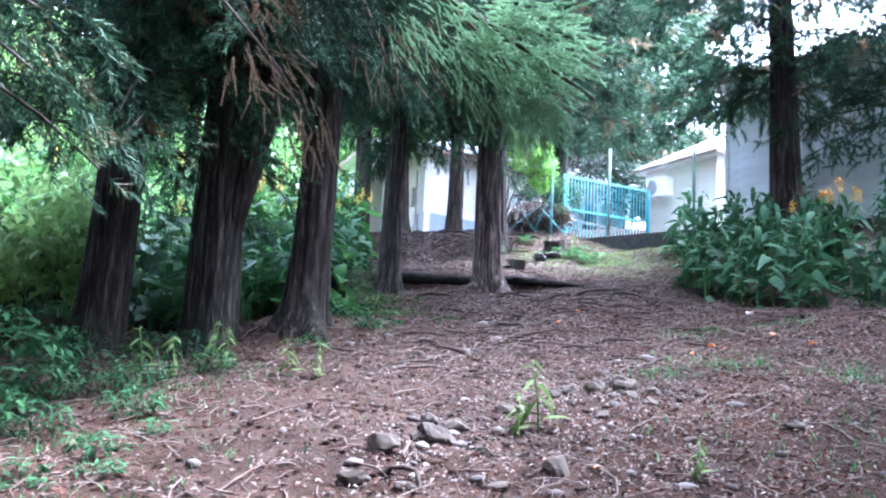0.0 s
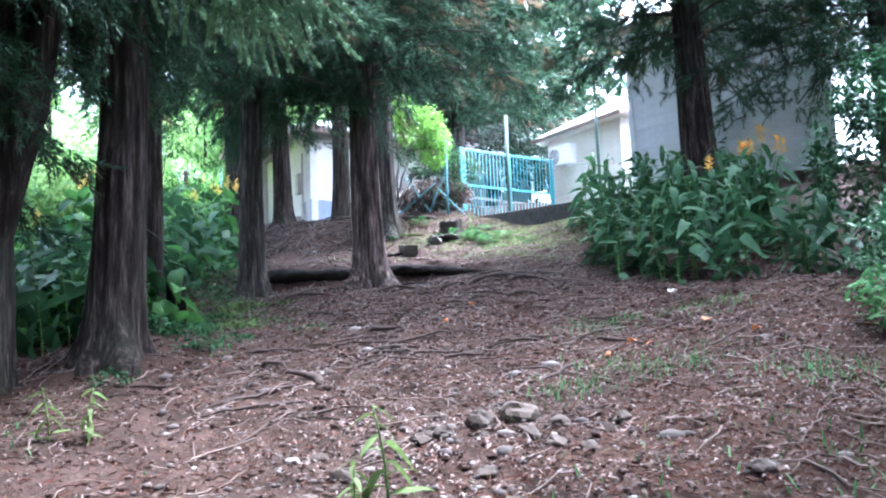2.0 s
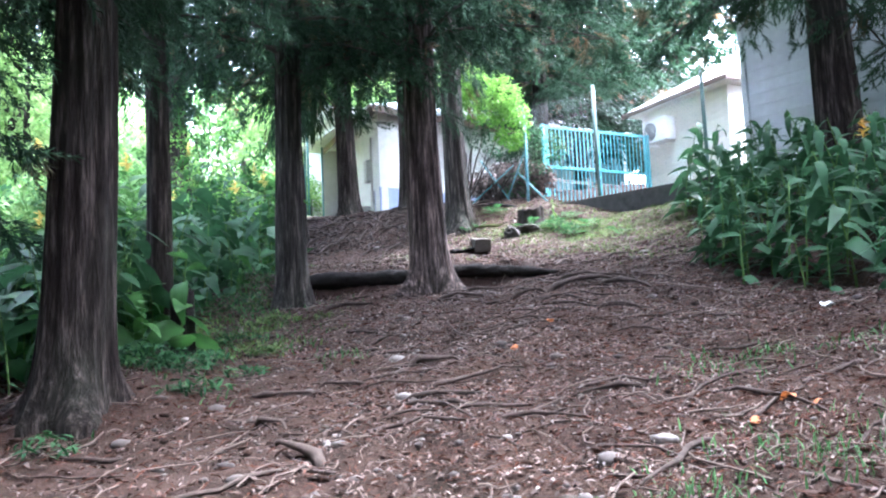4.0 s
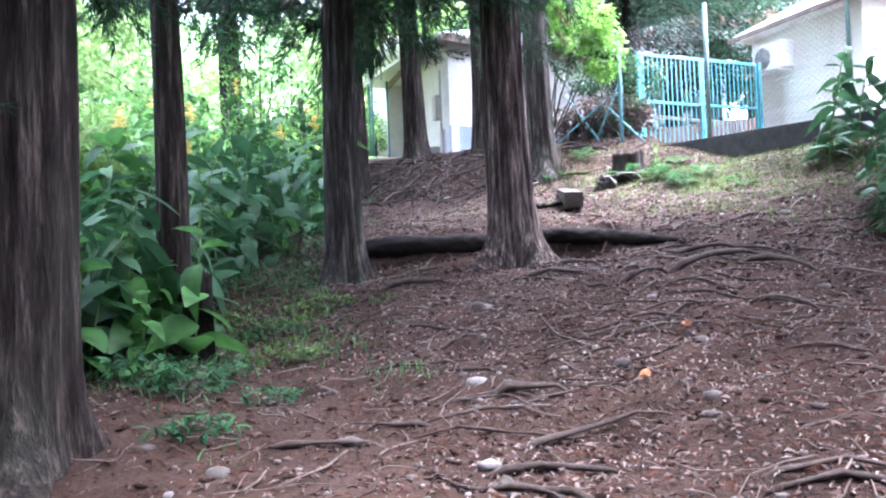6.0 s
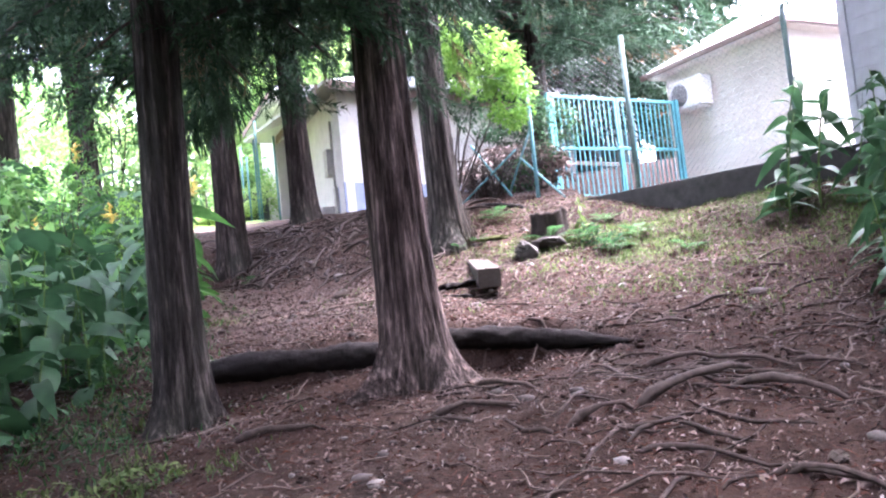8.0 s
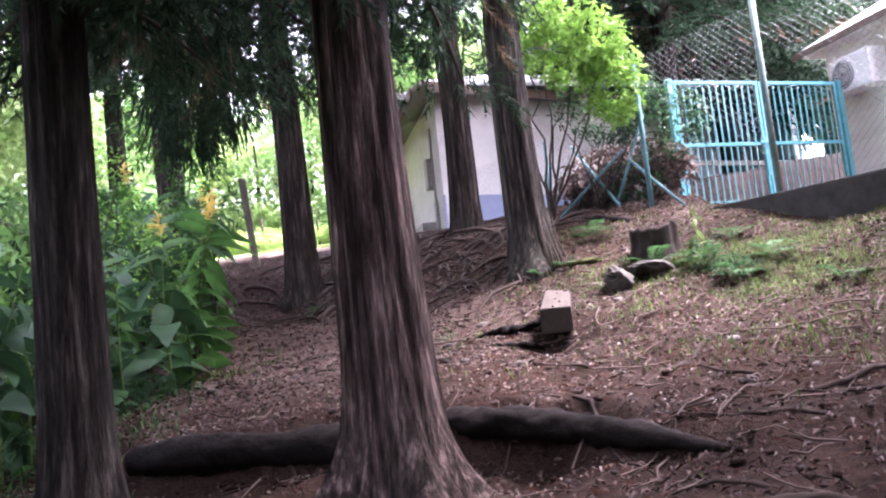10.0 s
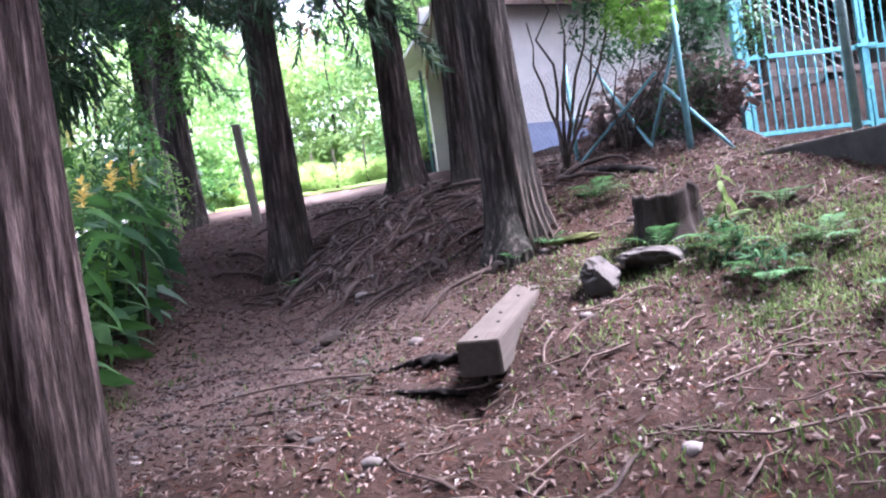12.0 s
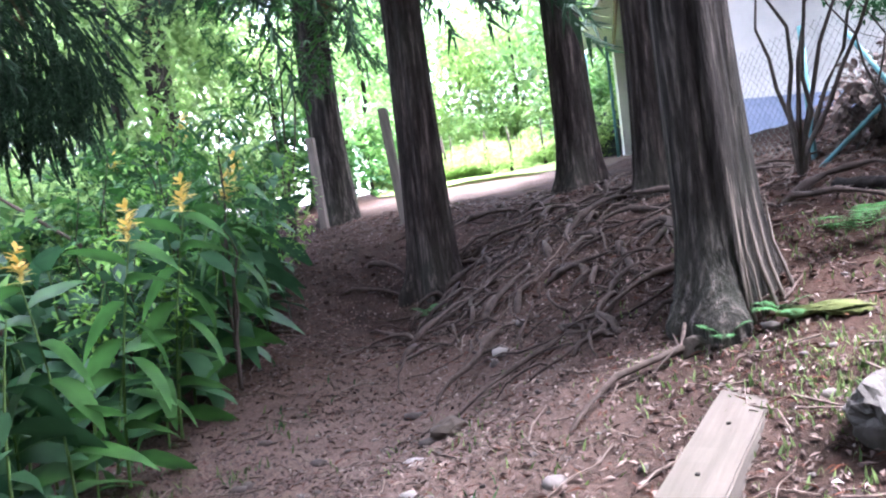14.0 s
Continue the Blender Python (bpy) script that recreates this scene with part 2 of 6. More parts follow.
def spread(V, F, P, R, S):
    """Copies of a template at places P, turned by R, scaled by S, joined."""
    n, k = len(P), len(V)
    out = np.einsum("nij,kj->nki", R, V) * np.asarray(S).reshape(n, 1, -1) + P[:, None, :]
    faces = F[None] + (np.arange(n) * k)[:, None, None]
    return out.reshape(-1, 3), faces.reshape(-1, F.shape[1])


def join(*pairs):
    Vs, Fs, o = [], [], 0
    for V, F in pairs:
        Vs.append(V)
        Fs.append(F + o)
        o += len(V)
    return np.concatenate(Vs), np.concatenate(Fs)


def tube(P, radii, seg=8, squash=1.0):
    """A tapered tube of quads along points; closed by a narrow tip."""
    P = np.asarray(P, float)
    n = len(P)
    T = np.gradient(P, axis=0)
    T /= np.linalg.norm(T, axis=1, keepdims=True) + 1e-9
    up = np.where(np.abs(T[:, 2:3]) > 0.9, np.array([[1.0, 0, 0]]), np.array([[0, 0, 1.0]]))
    A = np.cross(T, up)
    A /= np.linalg.norm(A, axis=1, keepdims=True) + 1e-9
    B = np.cross(A, T)
    a = np.linspace(0, 2 * np.pi, seg, endpoint=False)
    r = np.asarray(radii, float).reshape(n, 1, 1) * np.ones((1, 1, 1))
    V = P[:, None] + r * (np.cos(a)[None, :, None] * A[:, None] + squash * np.sin(a)[None, :, None] * B[:, None])
    i, j = np.meshgrid(np.arange(n - 1), np.arange(seg), indexing="ij")
    q = np.stack([i * seg + j, i * seg + (j + 1) % seg, (i + 1) * seg + (j + 1) % seg, (i + 1) * seg + j], -1).reshape(-1, 4)
    V = np.concatenate([V.reshape(-1, 3), P[:1], P[-1:]])
    k = n * seg
    j = np.arange(seg)
    c0 = np.stack([(j + 1) % seg, j, np.full(seg, k), np.full(seg, k)], -1)
    c1 = np.stack([(n - 1) * seg + j, (n - 1) * seg + (j + 1) % seg, np.full(seg, k + 1), np.full(seg, k + 1)], -1)
    return V, q, np.concatenate([c0[:, :3], c1[:, :3]])


def tube_mesh(name, P, radii, material, seg=8, squash=1.0):
    V, q, caps = tube(P, radii, seg, squash)
    me = bpy.data.meshes.new(name)
    me.from_pydata(V.tolist(), [], q.tolist() + caps.tolist())
    me.polygons.foreach_set("use_smooth", [True] * len(me.polygons))
    me.materials.append(material)
    me.update()
    return me


def box_mesh(name, x0, y0, z0, x1, y1, z1, material, bevel=0.0):
    bm = bmesh.new()
    bmesh.ops.create_cube(bm, size=1)
    for v in bm.verts:
        v.co = Vector(((x0 + x1) / 2 + v.co.x * (x1 - x0), (y0 + y1) / 2 + v.co.y * (y1 - y0), (z0 + z1) / 2 + v.co.z * (z1 - z0)))
    if bevel:
        bmesh.ops.bevel(bm, geom=bm.edges[:], offset=bevel, segments=2, affect="EDGES", profile=0.6)
    me = bpy.data.meshes.new(name)
    bm.to_mesh(me)
    bm.free()
    me.materials.append(material)
    return me


# ---- ground ----
YS = [-30, -5, 0, 5, 7, 8, 9.4, 10.4, 11.7, 13.2, 14.6, 16, 17.2, 18.5, 19.4, 20.4, 22, 24, 27, 30, 40, 60, 120]
ZS = [-1.2, -0.2, 0.05, 0.6, 1.1, 1.33, 1.6, 1.75, 2.07, 2.45, 2.8, 3.2, 3.38, 3.7, 4.1, 4.55, 4.9, 5.25, 5.75, 6.1, 7.2, 9, 9]
FENCE = np.array([2.43, 20.87])   # a point of the fence line, which runs along ALONG; ACROSS points uphill
ALONG, ACROSS = np.array([0.74, -0.67]), np.array([0.67, 0.74])


def smooth(a, b, x):
    t = np.clip((x - a) / (b - a), 0, 1)
    return t * t * (3 - 2 * t)


def bell(x, y, cx, cy, rx, ry):
    return np.exp(-((x - cx) / rx) ** 2 - ((y - cy) / ry) ** 2)


def terrain(x, y):
    """The height of the slope, without its small bumps."""
    x, y = np.asarray(x, float), np.asarray(y, float)
    z = sum(np.interp(y + d, YS, ZS) * w for d, w in ((-0.6, 0.25), (0, 0.5), (0.6, 0.25)))
    z = z + 0.05 * np.clip(x - 1.5, -4, 6)
    z = z - 0.42 * bell(x, y, -0.9, 19.3, 1.3, 1.2) - 0.42 * bell(x, y, -2.6, 21.4, 1.3, 1.3)
    z = z + 0.22 * bell(x, y, -1.5, 10.7, 0.8, 0.9) + 0.3 * bell(x, y, 5.2, 10.2, 1.6, 1.6)
    z = z - 0.10 * bell(x, y, 0.5, 17.4, 0.9, 0.7) - 0.22 * bell(x, y, 1.5, 16.95, 0.3, 0.34) - 0.08 * bell(x, y, 2.1, 16.8, 0.6, 0.5) - 0.40 * bell(x, y, -2.2, 20.6, 1.2, 0.9)
    s = (x - FENCE[0]) * ALONG[0] + (y - FENCE[1]) * ALONG[1]
    d = (x - FENCE[0]) * ACROSS[0] + (y - FENCE[1]) * ACROSS[1]
    flat = 4.46 + 0.08 * np.clip(d, 0, 6) + 0.05 * np.clip(d - 6, 0, 30)
    s0 = 0.3 - 1.8 * smooth(0.3, 1.4, d)
    w = smooth(s0, s0 + 0.8, s) * smooth(0.02, 0.16, d) * (1 - smooth(30, 45, d))
    bank = 4.22 - 0.36 * np.abs(d)
    k = smooth(0.6, 1.6, s) * (1 - smooth(8, 10, s))
    z = z + k * np.maximum(0, bank - z)
    foot = 1 - smooth(15.08, 15.22, y + 0.45 * np.clip(x - 1.2, 0, 2) - 0.12 * smooth(0.9, 1.4, x))
    z = z - 0.09 * smooth(11.5, 12.3, y) * foot * smooth(-1.8, -0.9, x) * (1 - smooth(1.4, 2.1, x))
    z = z - (0.07 + 0.08 * smooth(0.5, 1.6, x)) * smooth(13.9, 14.9, y) * foot * smooth(-1.4, -0.8, x) * (1 - smooth(2.1, 2.6, x))
    z = z + 0.07 * np.exp(-((y + 0.45 * np.clip(x - 1.2, 0, 2) - 15.42) / 0.14) ** 2) * smooth(-1.1, -0.8, x) * (1 - smooth(1.9, 2.3, x))
    return z * (1 - w) + flat * w


def lumps(x, y):
    out = np.empty(np.shape(x))
    fx, fy, fo = np.ravel(x), np.ravel(y), out.ravel()
    for i in range(len(fx)):
        p = Vector((fx[i] * 0.8, fy[i] * 0.8, 0.3))
        fo[i] = 0.055 * noise.noise(p) + 0.034 * noise.noise(p * 3.7) + 0.026 * abs(noise.noise(p * 8.0)) + 0.018 * noise.noise(p * 17.0)
    return fo.reshape(np.shape(x))


gx = np.concatenate([[-600, -250, -120, -60, -35, -22, -15, -11.5], np.arange(-9.5, -2.7, 0.17), np.arange(-2.6, 5.01, 0.06), np.arange(5.1, 9.51, 0.17), [11.5, 15, 22, 35, 60, 120, 250, 600]])
gy = np.concatenate([[-600, -200, -80, -30, -12, -5, -1, 1.5], np.arange(3.0, 24.4, 0.075), np.arange(24.5, 28.01, 0.17), [29.5, 32, 36, 42, 50, 65, 90, 140, 300, 700]])
GX, GY = np.meshgrid(gx, gy, indexing="ij")
GZ = terrain(GX, GY)
near = (np.abs(GX) < 9.6) & (GY > 2.9) & (GY < 28.1)
GZ[near] += lumps(GX[near], GY[near])
ni, nj = GX.shape
I, J = np.meshgrid(np.arange(ni - 1), np.arange(nj - 1), indexing="ij")
gF = np.stack([I * nj + J, (I + 1) * nj + J, (I + 1) * nj + J + 1, I * nj + J + 1], -1).reshape(-1, 4)
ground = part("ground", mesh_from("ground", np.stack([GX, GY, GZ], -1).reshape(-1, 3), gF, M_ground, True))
tagged(ground, "sloping forest floor of reddish brown soil and litter", "ground", kind="structure")


def G(x, y):
    """The ground's height at one place."""
    return float(terrain(x, y)) + float(lumps(np.array([x]), np.array([y]))[0])


def GA(x, y):
    return terrain(x, y) + lumps(x, y)

# ---- cedars ----


def brush_template(seed, spikes=22, half=0.026):
    """A cedar spray along +x, one long: a drooping axis set all round with narrow forward-pointing shoots."""
    rng = np.random.RandomState(seed)
    V, F = [], []
    for k in range(spikes):
        f = (k + 0.5) / spikes
        a = k * 2.399
        c = np.array([0.9 * f, 0.05 * math.sin(5 * f + seed), -0.16 * f * f])
        out = np.array([rng.uniform(0.9, 1.5), math.cos(a), 0.8 * math.sin(a) - 0.35])
        out /= np.linalg.norm(out)
        side = np.cross(out, rng.normal(0, 1, 3))
        side *= half / np.linalg.norm(side)
        ln = (0.40 - 0.18 * f) * rng.uniform(0.75, 1.25)
        V += [c - side, c + side, c + out * ln]
        F.append([3 * k, 3 * k + 1, 3 * k + 2])
    return np.array(V), np.array(F)


BRUSHES = [brush_template(i) for i in range(3)]
COARSE = [brush_template(10 + i, 12, 0.05) for i in range(2)]


def crown_arrays(seed, h0, h1, reach, limbs, fine):
    """Limbs (tubes) and sprays of a cedar's crown round the z axis; below h0 + 3.4 the sprays are small and many if fine."""
    rng = np.random.RandomState(seed)
    tubes, P, rx, ry, rz, S = [], [], [], [], [], []
    for i in range(limbs):
        f = i / limbs
        low = f < 0.72
        z = h0 + 3.4 * (f / 0.72) ** 1.15 if low else h0 + 3.4 + (h1 - h0 - 3.4) * (f - 0.72) / 0.28
        L = reach * (rng.uniform(0.5, 1.1) if low else rng.uniform(0.9, 1.6) * (1.1 - 0.75 * (z - h0) / (h1 - h0)))
        a = i * 2.399 + rng.uniform(-0.5, 0.5)
        droop = rng.uniform(0.25, 0.6) if low else rng.uniform(0.05, 0.22)
        t = np.linspace(0, 1, 7)
        bend = a + rng.uniform(-0.3, 0.3) * t
        pts = np.stack([L * t * np.cos(bend), L * t * np.sin(bend), z + 0.25 * L * t - droop * L * t * t], -1)
        if low:
            V, q, c = tube(pts, 0.028 * (1 - 0.8 * t) + 0.004, 5)
            tubes.append((V, q))
        twigs = 7 if low else 6
        each = (10 if fine else 4) if low else 8
        for j in range(twigs):
            s = 0.12 + 0.88 * (j + rng.uniform(0.2, 0.9)) / twigs
            c = np.array([np.interp(s, t, pts[:, k]) for k in range(3)])
            b = a + rng.choice([-1, 1]) * rng.uniform(0.2, 1.3)
            ln = rng.uniform(0.35, 0.75)
            u = rng.uniform(0.0, 1.0, each)
            q = c + np.stack([np.cos(b) * ln * u, np.sin(b) * ln * u, -0.55 * ln * u * u], -1) + rng.normal(0, 0.07, (each, 3))
            P.append(q)
            rz.append(b + rng.normal(0, 0.6, each))
            ry.append(rng.uniform(0.15, 1.25, each))
            rx.append(rng.uniform(0, 6.28, each))
            S.append(rng.uniform(0.22, 0.42, each) * (1.0 if fine and low else 2.1 if low else 3.6))
    P, rx, ry, rz, S = (np.concatenate(v) for v in (P, rx, ry, rz, S))
    kind = np.where(S < 0.43, rng.randint(0, 3, len(P)), rng.randint(3, 5, len(P)))
    parts = [spread(*(BRUSHES + COARSE)[k], P[kind == k], rot_np(rx[kind == k], ry[kind == k], rz[kind == k]), S[kind == k]) for k in range(5) if np.any(kind == k)]
    return join(*tubes), join(*parts)


CROWNS = []
for k, (h0, reach, fine) in enumerate(((2.5, 2.5, True), (2.9, 2.4, True), (2.4, 2.2, True), (2.6, 2.6, True), (2.4, 2.9, False), (2.5, 2.7, False))):
    lim, spr = crown_arrays(20 + k, h0, 14.0, reach, 56, fine)
    CROWNS.append((mesh_from("branchwork", *lim, M_limb, True), mesh_from("crown", *spr, M_cedar)))


def trunk_mesh(seed, H, r, flare, lean, material, ridges=0.15, twin=0.0, seg=56):
    """A tapered, fluted trunk with root buttresses; lean is its drift in x and y per metre."""
    rng = np.random.RandomState(seed)
    zs = np.concatenate([np.linspace(-0.5, 1.2, 22), np.linspace(1.3, 5, 18), np.linspace(5.4, H, 14)])
    a = np.linspace(0, 2 * np.pi, seg, endpoint=False)
    ph = rng.uniform(0, 6.28, 6)
    V = np.empty((len(zs), seg, 3))
    for i, z in enumerate(zs):
        rr = r * (1 - 0.93 * max(z, 0) / H) ** 0.8
        butt = 1 + 0.55 * np.cos(3 * a + ph[0]) + 0.45 * np.cos(5 * a + ph[1]) + 0.3 * np.cos(8 * a + ph[2])
        fl = flare * 1.15 * math.exp(-max(z + 0.1, 0) / 0.2) * np.clip(butt, 0.1, 3)
        fl2 = 0.10 * math.exp(-max(z, 0) / 0.8)
        rid = np.array([noise.noise(Vector((math.cos(t) * 3.2 + seed, math.sin(t) * 3.2, z * 0.28))) for t in a])
        rid2 = np.array([noise.noise(Vector((math.cos(t) * 9 + seed, math.sin(t) * 9, z * 0.5 + 7))) for t in a])
        R = rr * (1 + fl2 + fl + ridges * rid + ridges * 0.55 * rid2)
        if twin:
            R = R * (1 + twin * np.cos(2 * (a - ph[3])))
        V[i, :, 0] = R * np.cos(a) + lean[0] * z + 0.04 * math.sin(z * 0.8 + ph[4])
        V[i, :, 1] = R * np.sin(a) + lean[1] * z + 0.04 * math.sin(z * 0.7 + ph[5])
        V[i, :, 2] = z
    n = len(zs)
    I, J = np.meshgrid(np.arange(n - 1), np.arange(seg), indexing="ij")
    F = np.stack([I * seg + J, I * seg + (J + 1) % seg, (I + 1) * seg + (J + 1) % seg, (I + 1) * seg + J], -1).reshape(-1, 4)
    return mesh_from("trunk", V.reshape(-1, 3), F, material, True)


def cedar(seed, x, y, r, H=14.0, flare=0.55, lean=(0, 0), material=None, crown=0, turn=0.0, lift=0.0, size=1.0, label="", twin=0.0, z=None):
    z = G(x, y) - 0.03 if z is None else z
    tree = empty("cedar_tree", pose(x, y, z), label or "tall cedar with furrowed brown bark on the slope", "tree", "cedars of the grove")
    part("trunk", trunk_mesh(seed, H, r, flare, lean, material or M_bark, twin=twin, seg=56 if crown < 4 else 24), tree)
    lim, spr = CROWNS[crown]
    m = Matrix.Translation((lean[0] * 4, lean[1] * 4, lift)) @ pose(0, 0, 0, 0, 0, turn) @ Matrix.Diagonal((size, size, 1, 1))
    part("branchwork", lim, tree, m=m)
    part("crown", spr, tree, "dark green drooping needle sprays", m)
    return tree


cedar(1, -3.5, 9.4, 0.27, flare=0.35, lean=(0.05, 0.0), crown=0, turn=40, lift=-0.1, label="dark cedar trunk standing among shrubs in the shade")
cedar(2, -2.35, 9.75, 0.27, flare=0.25, lean=(0.03, 0.0), material=M_bark_grey, crown=1, turn=170, lift=0.5, label="cedar with a pale worn trunk and a fork", twin=0.1)
fork_tree = bpy.data.objects["cedar_tree.001"]
part("fork", tube_mesh("fork", [(0.05, 0, 0.9), (0.22, 0, 1.7), (0.45, 0.02, 2.6), (0.62, 0.05, 4.0), (0.7, 0.1, 7.0)], [0.16, 0.17, 0.15, 0.13, 0.08], M_bark, 20), fork_tree)
cedar(3, -1.35, 10.33, 0.25, flare=0.6, crown=2, turn=10, lift=1.1, label="straight cedar with dark flared roots by the path")
cedar(4, -0.84, 14.62, 0.185, flare=0.75, lean=(-0.01, 0), material=M_bark_grey, crown=1, turn=100, lift=0.3, label="cedar with a pale edged trunk and spreading roots", )
cedar(5, 0.85, 14.89, 0.235, flare=0.75, lean=(-0.005, 0), material=M_bark_red, crown=3, turn=165, lift=0.45, label="thick cedar with reddish bark beside the path")
cedar(6, -1.75, 12.65, 0.13, flare=0.3, crown=4, turn=220, lift=4.6, size=0.7, label="slender cedar among broad leaves")
cedar(7, -2.53, 21.75, 0.24, flare=0.35, lean=(-0.03, 0), crown=1, turn=300, lift=0.9, label="leaning cedar at the foot of the root mound")
cedar(8, -1.75, 23.67, 0.24, flare=0.4, crown=0, turn=120, lift=1.15, label="cedar on top of the root mound")
cedar(9, -0.1, 21.78, 0.21, flare=0.3, lean=(0.012, 0), crown=2, turn=200, lift=1.6, label="dark cedar standing close behind another")
cedar(10, 1.07, 19.52, 0.25, flare=0.5, lean=(0.0, 0), material=M_bark_grey, crown=3, turn=15, lift=1.5, label="broad cedar with split grey wood at its base", twin=0.12)
broad = bpy.data.objects["cedar_tree.009"]
rw = random.Random(12)
for k in range(7):
    a, h, w = radians(rw.uniform(-60, 10)), rw.uniform(0.1, 0.55), rw.uniform(0.010, 0.022)
    ca, sa, o = math.cos(a), math.sin(a), rw.uniform(-0.015, 0.015)
    part("split_wood", tube_mesh("split_wood", [(0.43 * ca, 0.43 * sa, -0.12), (0.335 * ca + o, 0.335 * sa, 0.18), (0.295 * ca, 0.295 * sa + o, 0.5 * h + 0.12), (0.272 * ca + o, 0.272 * sa, h + 0.2)], [w * 1.3, w * 1.1, w, w * 0.2], M_splinter, 5, 0.5), broad, "pale splintered wood")
cedar(11, -5.92, 24.07, 0.26, flare=0.3, lean=(-0.02, 0), material=M_bark_grey, crown=0, turn=80, lift=1.0, label="mossy cedar beside the timber posts")
cedar(12, 6.02, 14.95, 0.27, flare=0.3, crown=0, turn=150, lift=0.3, label="dark cedar in front of the grey house")
for i, (x, y, r, c, t, l) in enumerate(((-9.5, 27.5, 0.25, 4, 30, 1.5), (-10.5, 24.5, 0.28, 5, 90, 1.5), (-12.5, 21.0, 0.25, 4, 200, 2.0))):
    cedar(30 + i, x, y, r, crown=4 + i % 2, turn=t, lift=l + 1.5, material=M_bark_grey, label="pale cedar trunk far off in the green")
for i, (x, y, r, c, t, l) in enumerate(((4.6, 30.0, 0.25, 4, 30, -0.9), (4.9, 34.0, 0.28, 5, 90, -1.0), (2.0, 32.0, 0.25, 4, 200, -1.2), (3.2, 26.4, 0.24, 0, 250, 0.2), (8.6, 38.0, 0.27, 4, 40, -0.5), (10.3, 40.5, 0.27, 5, 140, -0.5))):
    cedar(50 + i, x, y, r, crown=c, turn=t, lift=l, size=1.25, label="dark cedar behind the teal gate")
cedar(65, -4.3, 5.2, 0.26, crown=2, turn=200, lift=0.4, size=1.1, label="dark cedar at the edge of the lower path")
# unseen trees beside and behind the walk's start, added for shade; boughs reach in
cedar(60, -2.7, 2.9, 0.25, crown=1, turn=20, lift=1.9, size=1.25, label="cedar whose low boughs hang over the path")
cedar(61, 5.9, 5.4, 0.27, crown=0, turn=110, lift=1.6, label="cedar added beside the lower path for shade")
cedar(62, -6.2, 5.6, 0.27, crown=5, turn=10, lift=0.6, label="cedar added in the thicket for shade")
cedar(63, 4.4, -2.5, 0.27, crown=4, turn=10, lift=0.2, label="unseen cedar added at the foot of the slope for shade")
# added cedars, out of view, that cut the sky light from behind
for i, (x, y, t) in enumerate(((-5.0, -1.5, 20), (-1.2, -4.5, 80), (2.4, -6.0, 150), (7.0, -1.0, 230), (8.2, 3.2, 310), (-8.0, 1.0, 15), (9.0, 7.6, 95))):
    cedar(70 + i, x, y, 0.26, crown=(4, 5, 5, 4, 4, 5, 4)[i], turn=t, lift=0.2, label="unseen cedar added around the lower path to block the sky")
cedar(66, 8.3, 13.4, 0.25, crown=1, turn=40, lift=-0.3, label="dark cedar beside the grey house")


# low bough with young growth over the path
bough = empty("cedar_bough", pose(-2.7, 2.9, G(-2.7, 2.9)), "hanging cedar bough with bright young needles and brown dead sprays", "branch")
bz = 3.35 - G(-2.7, 2.9)
bpts = [(0.1, 0.0, bz - 0.5), (1.2, 0.6, bz + 0.05), (2.4, 1.25, bz + 0.1), (3.3, 1.65, bz - 0.12), (4.0, 1.9, bz - 0.5)]
part("limb", tube_mesh("limb", bpts, [0.05, 0.04, 0.03, 0.018, 0.006], M_limb, 8), bough)


def shoot_template(seed, needles=46):
    """A cedar shoot along +x, one long: a thin curved axis set with short awl-shaped needles."""
    rng = np.random.RandomState(seed)
    V, F = [], []
    for k in range(needles):
        f = 0.04 + 0.94 * k / needles
        a = k * 2.4
        c = np.array([f, 0.0, 0.10 * f * f])
        out = np.array([0.0, math.cos(a), math.sin(a)])
        ln = (0.17 - 0.08 * f) * rng.uniform(0.8, 1.2)
        side = np.array([0.0, -math.sin(a), math.cos(a)]) * 0.036
        tip = c + out * ln * 0.42 + np.array([ln * 0.8, 0, 0])
        V += [c - side, c + side, tip]
        F.append([3 * k, 3 * k + 1, 3 * k + 2])
    return np.array(V), np.array(F)


SHOOT = shoot_template(5)


def tuft(seed, n, centre, radii, root, length, droop, flare=0.55, base=None):
    """Shoots filling an egg-shaped space, all growing away from one root."""
    rng = np.random.RandomState(seed)
    d = rng.normal(0, 1, (n, 3))
    d *= rng.uniform(0.15, 1.0, (n, 1)) ** 0.5 / np.linalg.norm(d, axis=1, keepdims=True)
    P = np.array(centre) + d * np.array(radii)
    grow = P - np.array(root)
    grow /= np.linalg.norm(grow, axis=1, keepdims=True)
    grow += rng.normal(0, flare, (n, 3)) * 0.6 + np.array([0, 0, -droop])
    grow /= np.linalg.norm(grow, axis=1, keepdims=True)
    yaw, pitch = np.arctan2(grow[:, 1], grow[:, 0]), -np.arcsin(grow[:, 2])
    P -= np.array(base or bough.location)
    return spread(*SHOOT, P, rot_np(rng.uniform(0, 6.28, n), pitch, yaw), length * rng.uniform(0.6, 1.25, n))


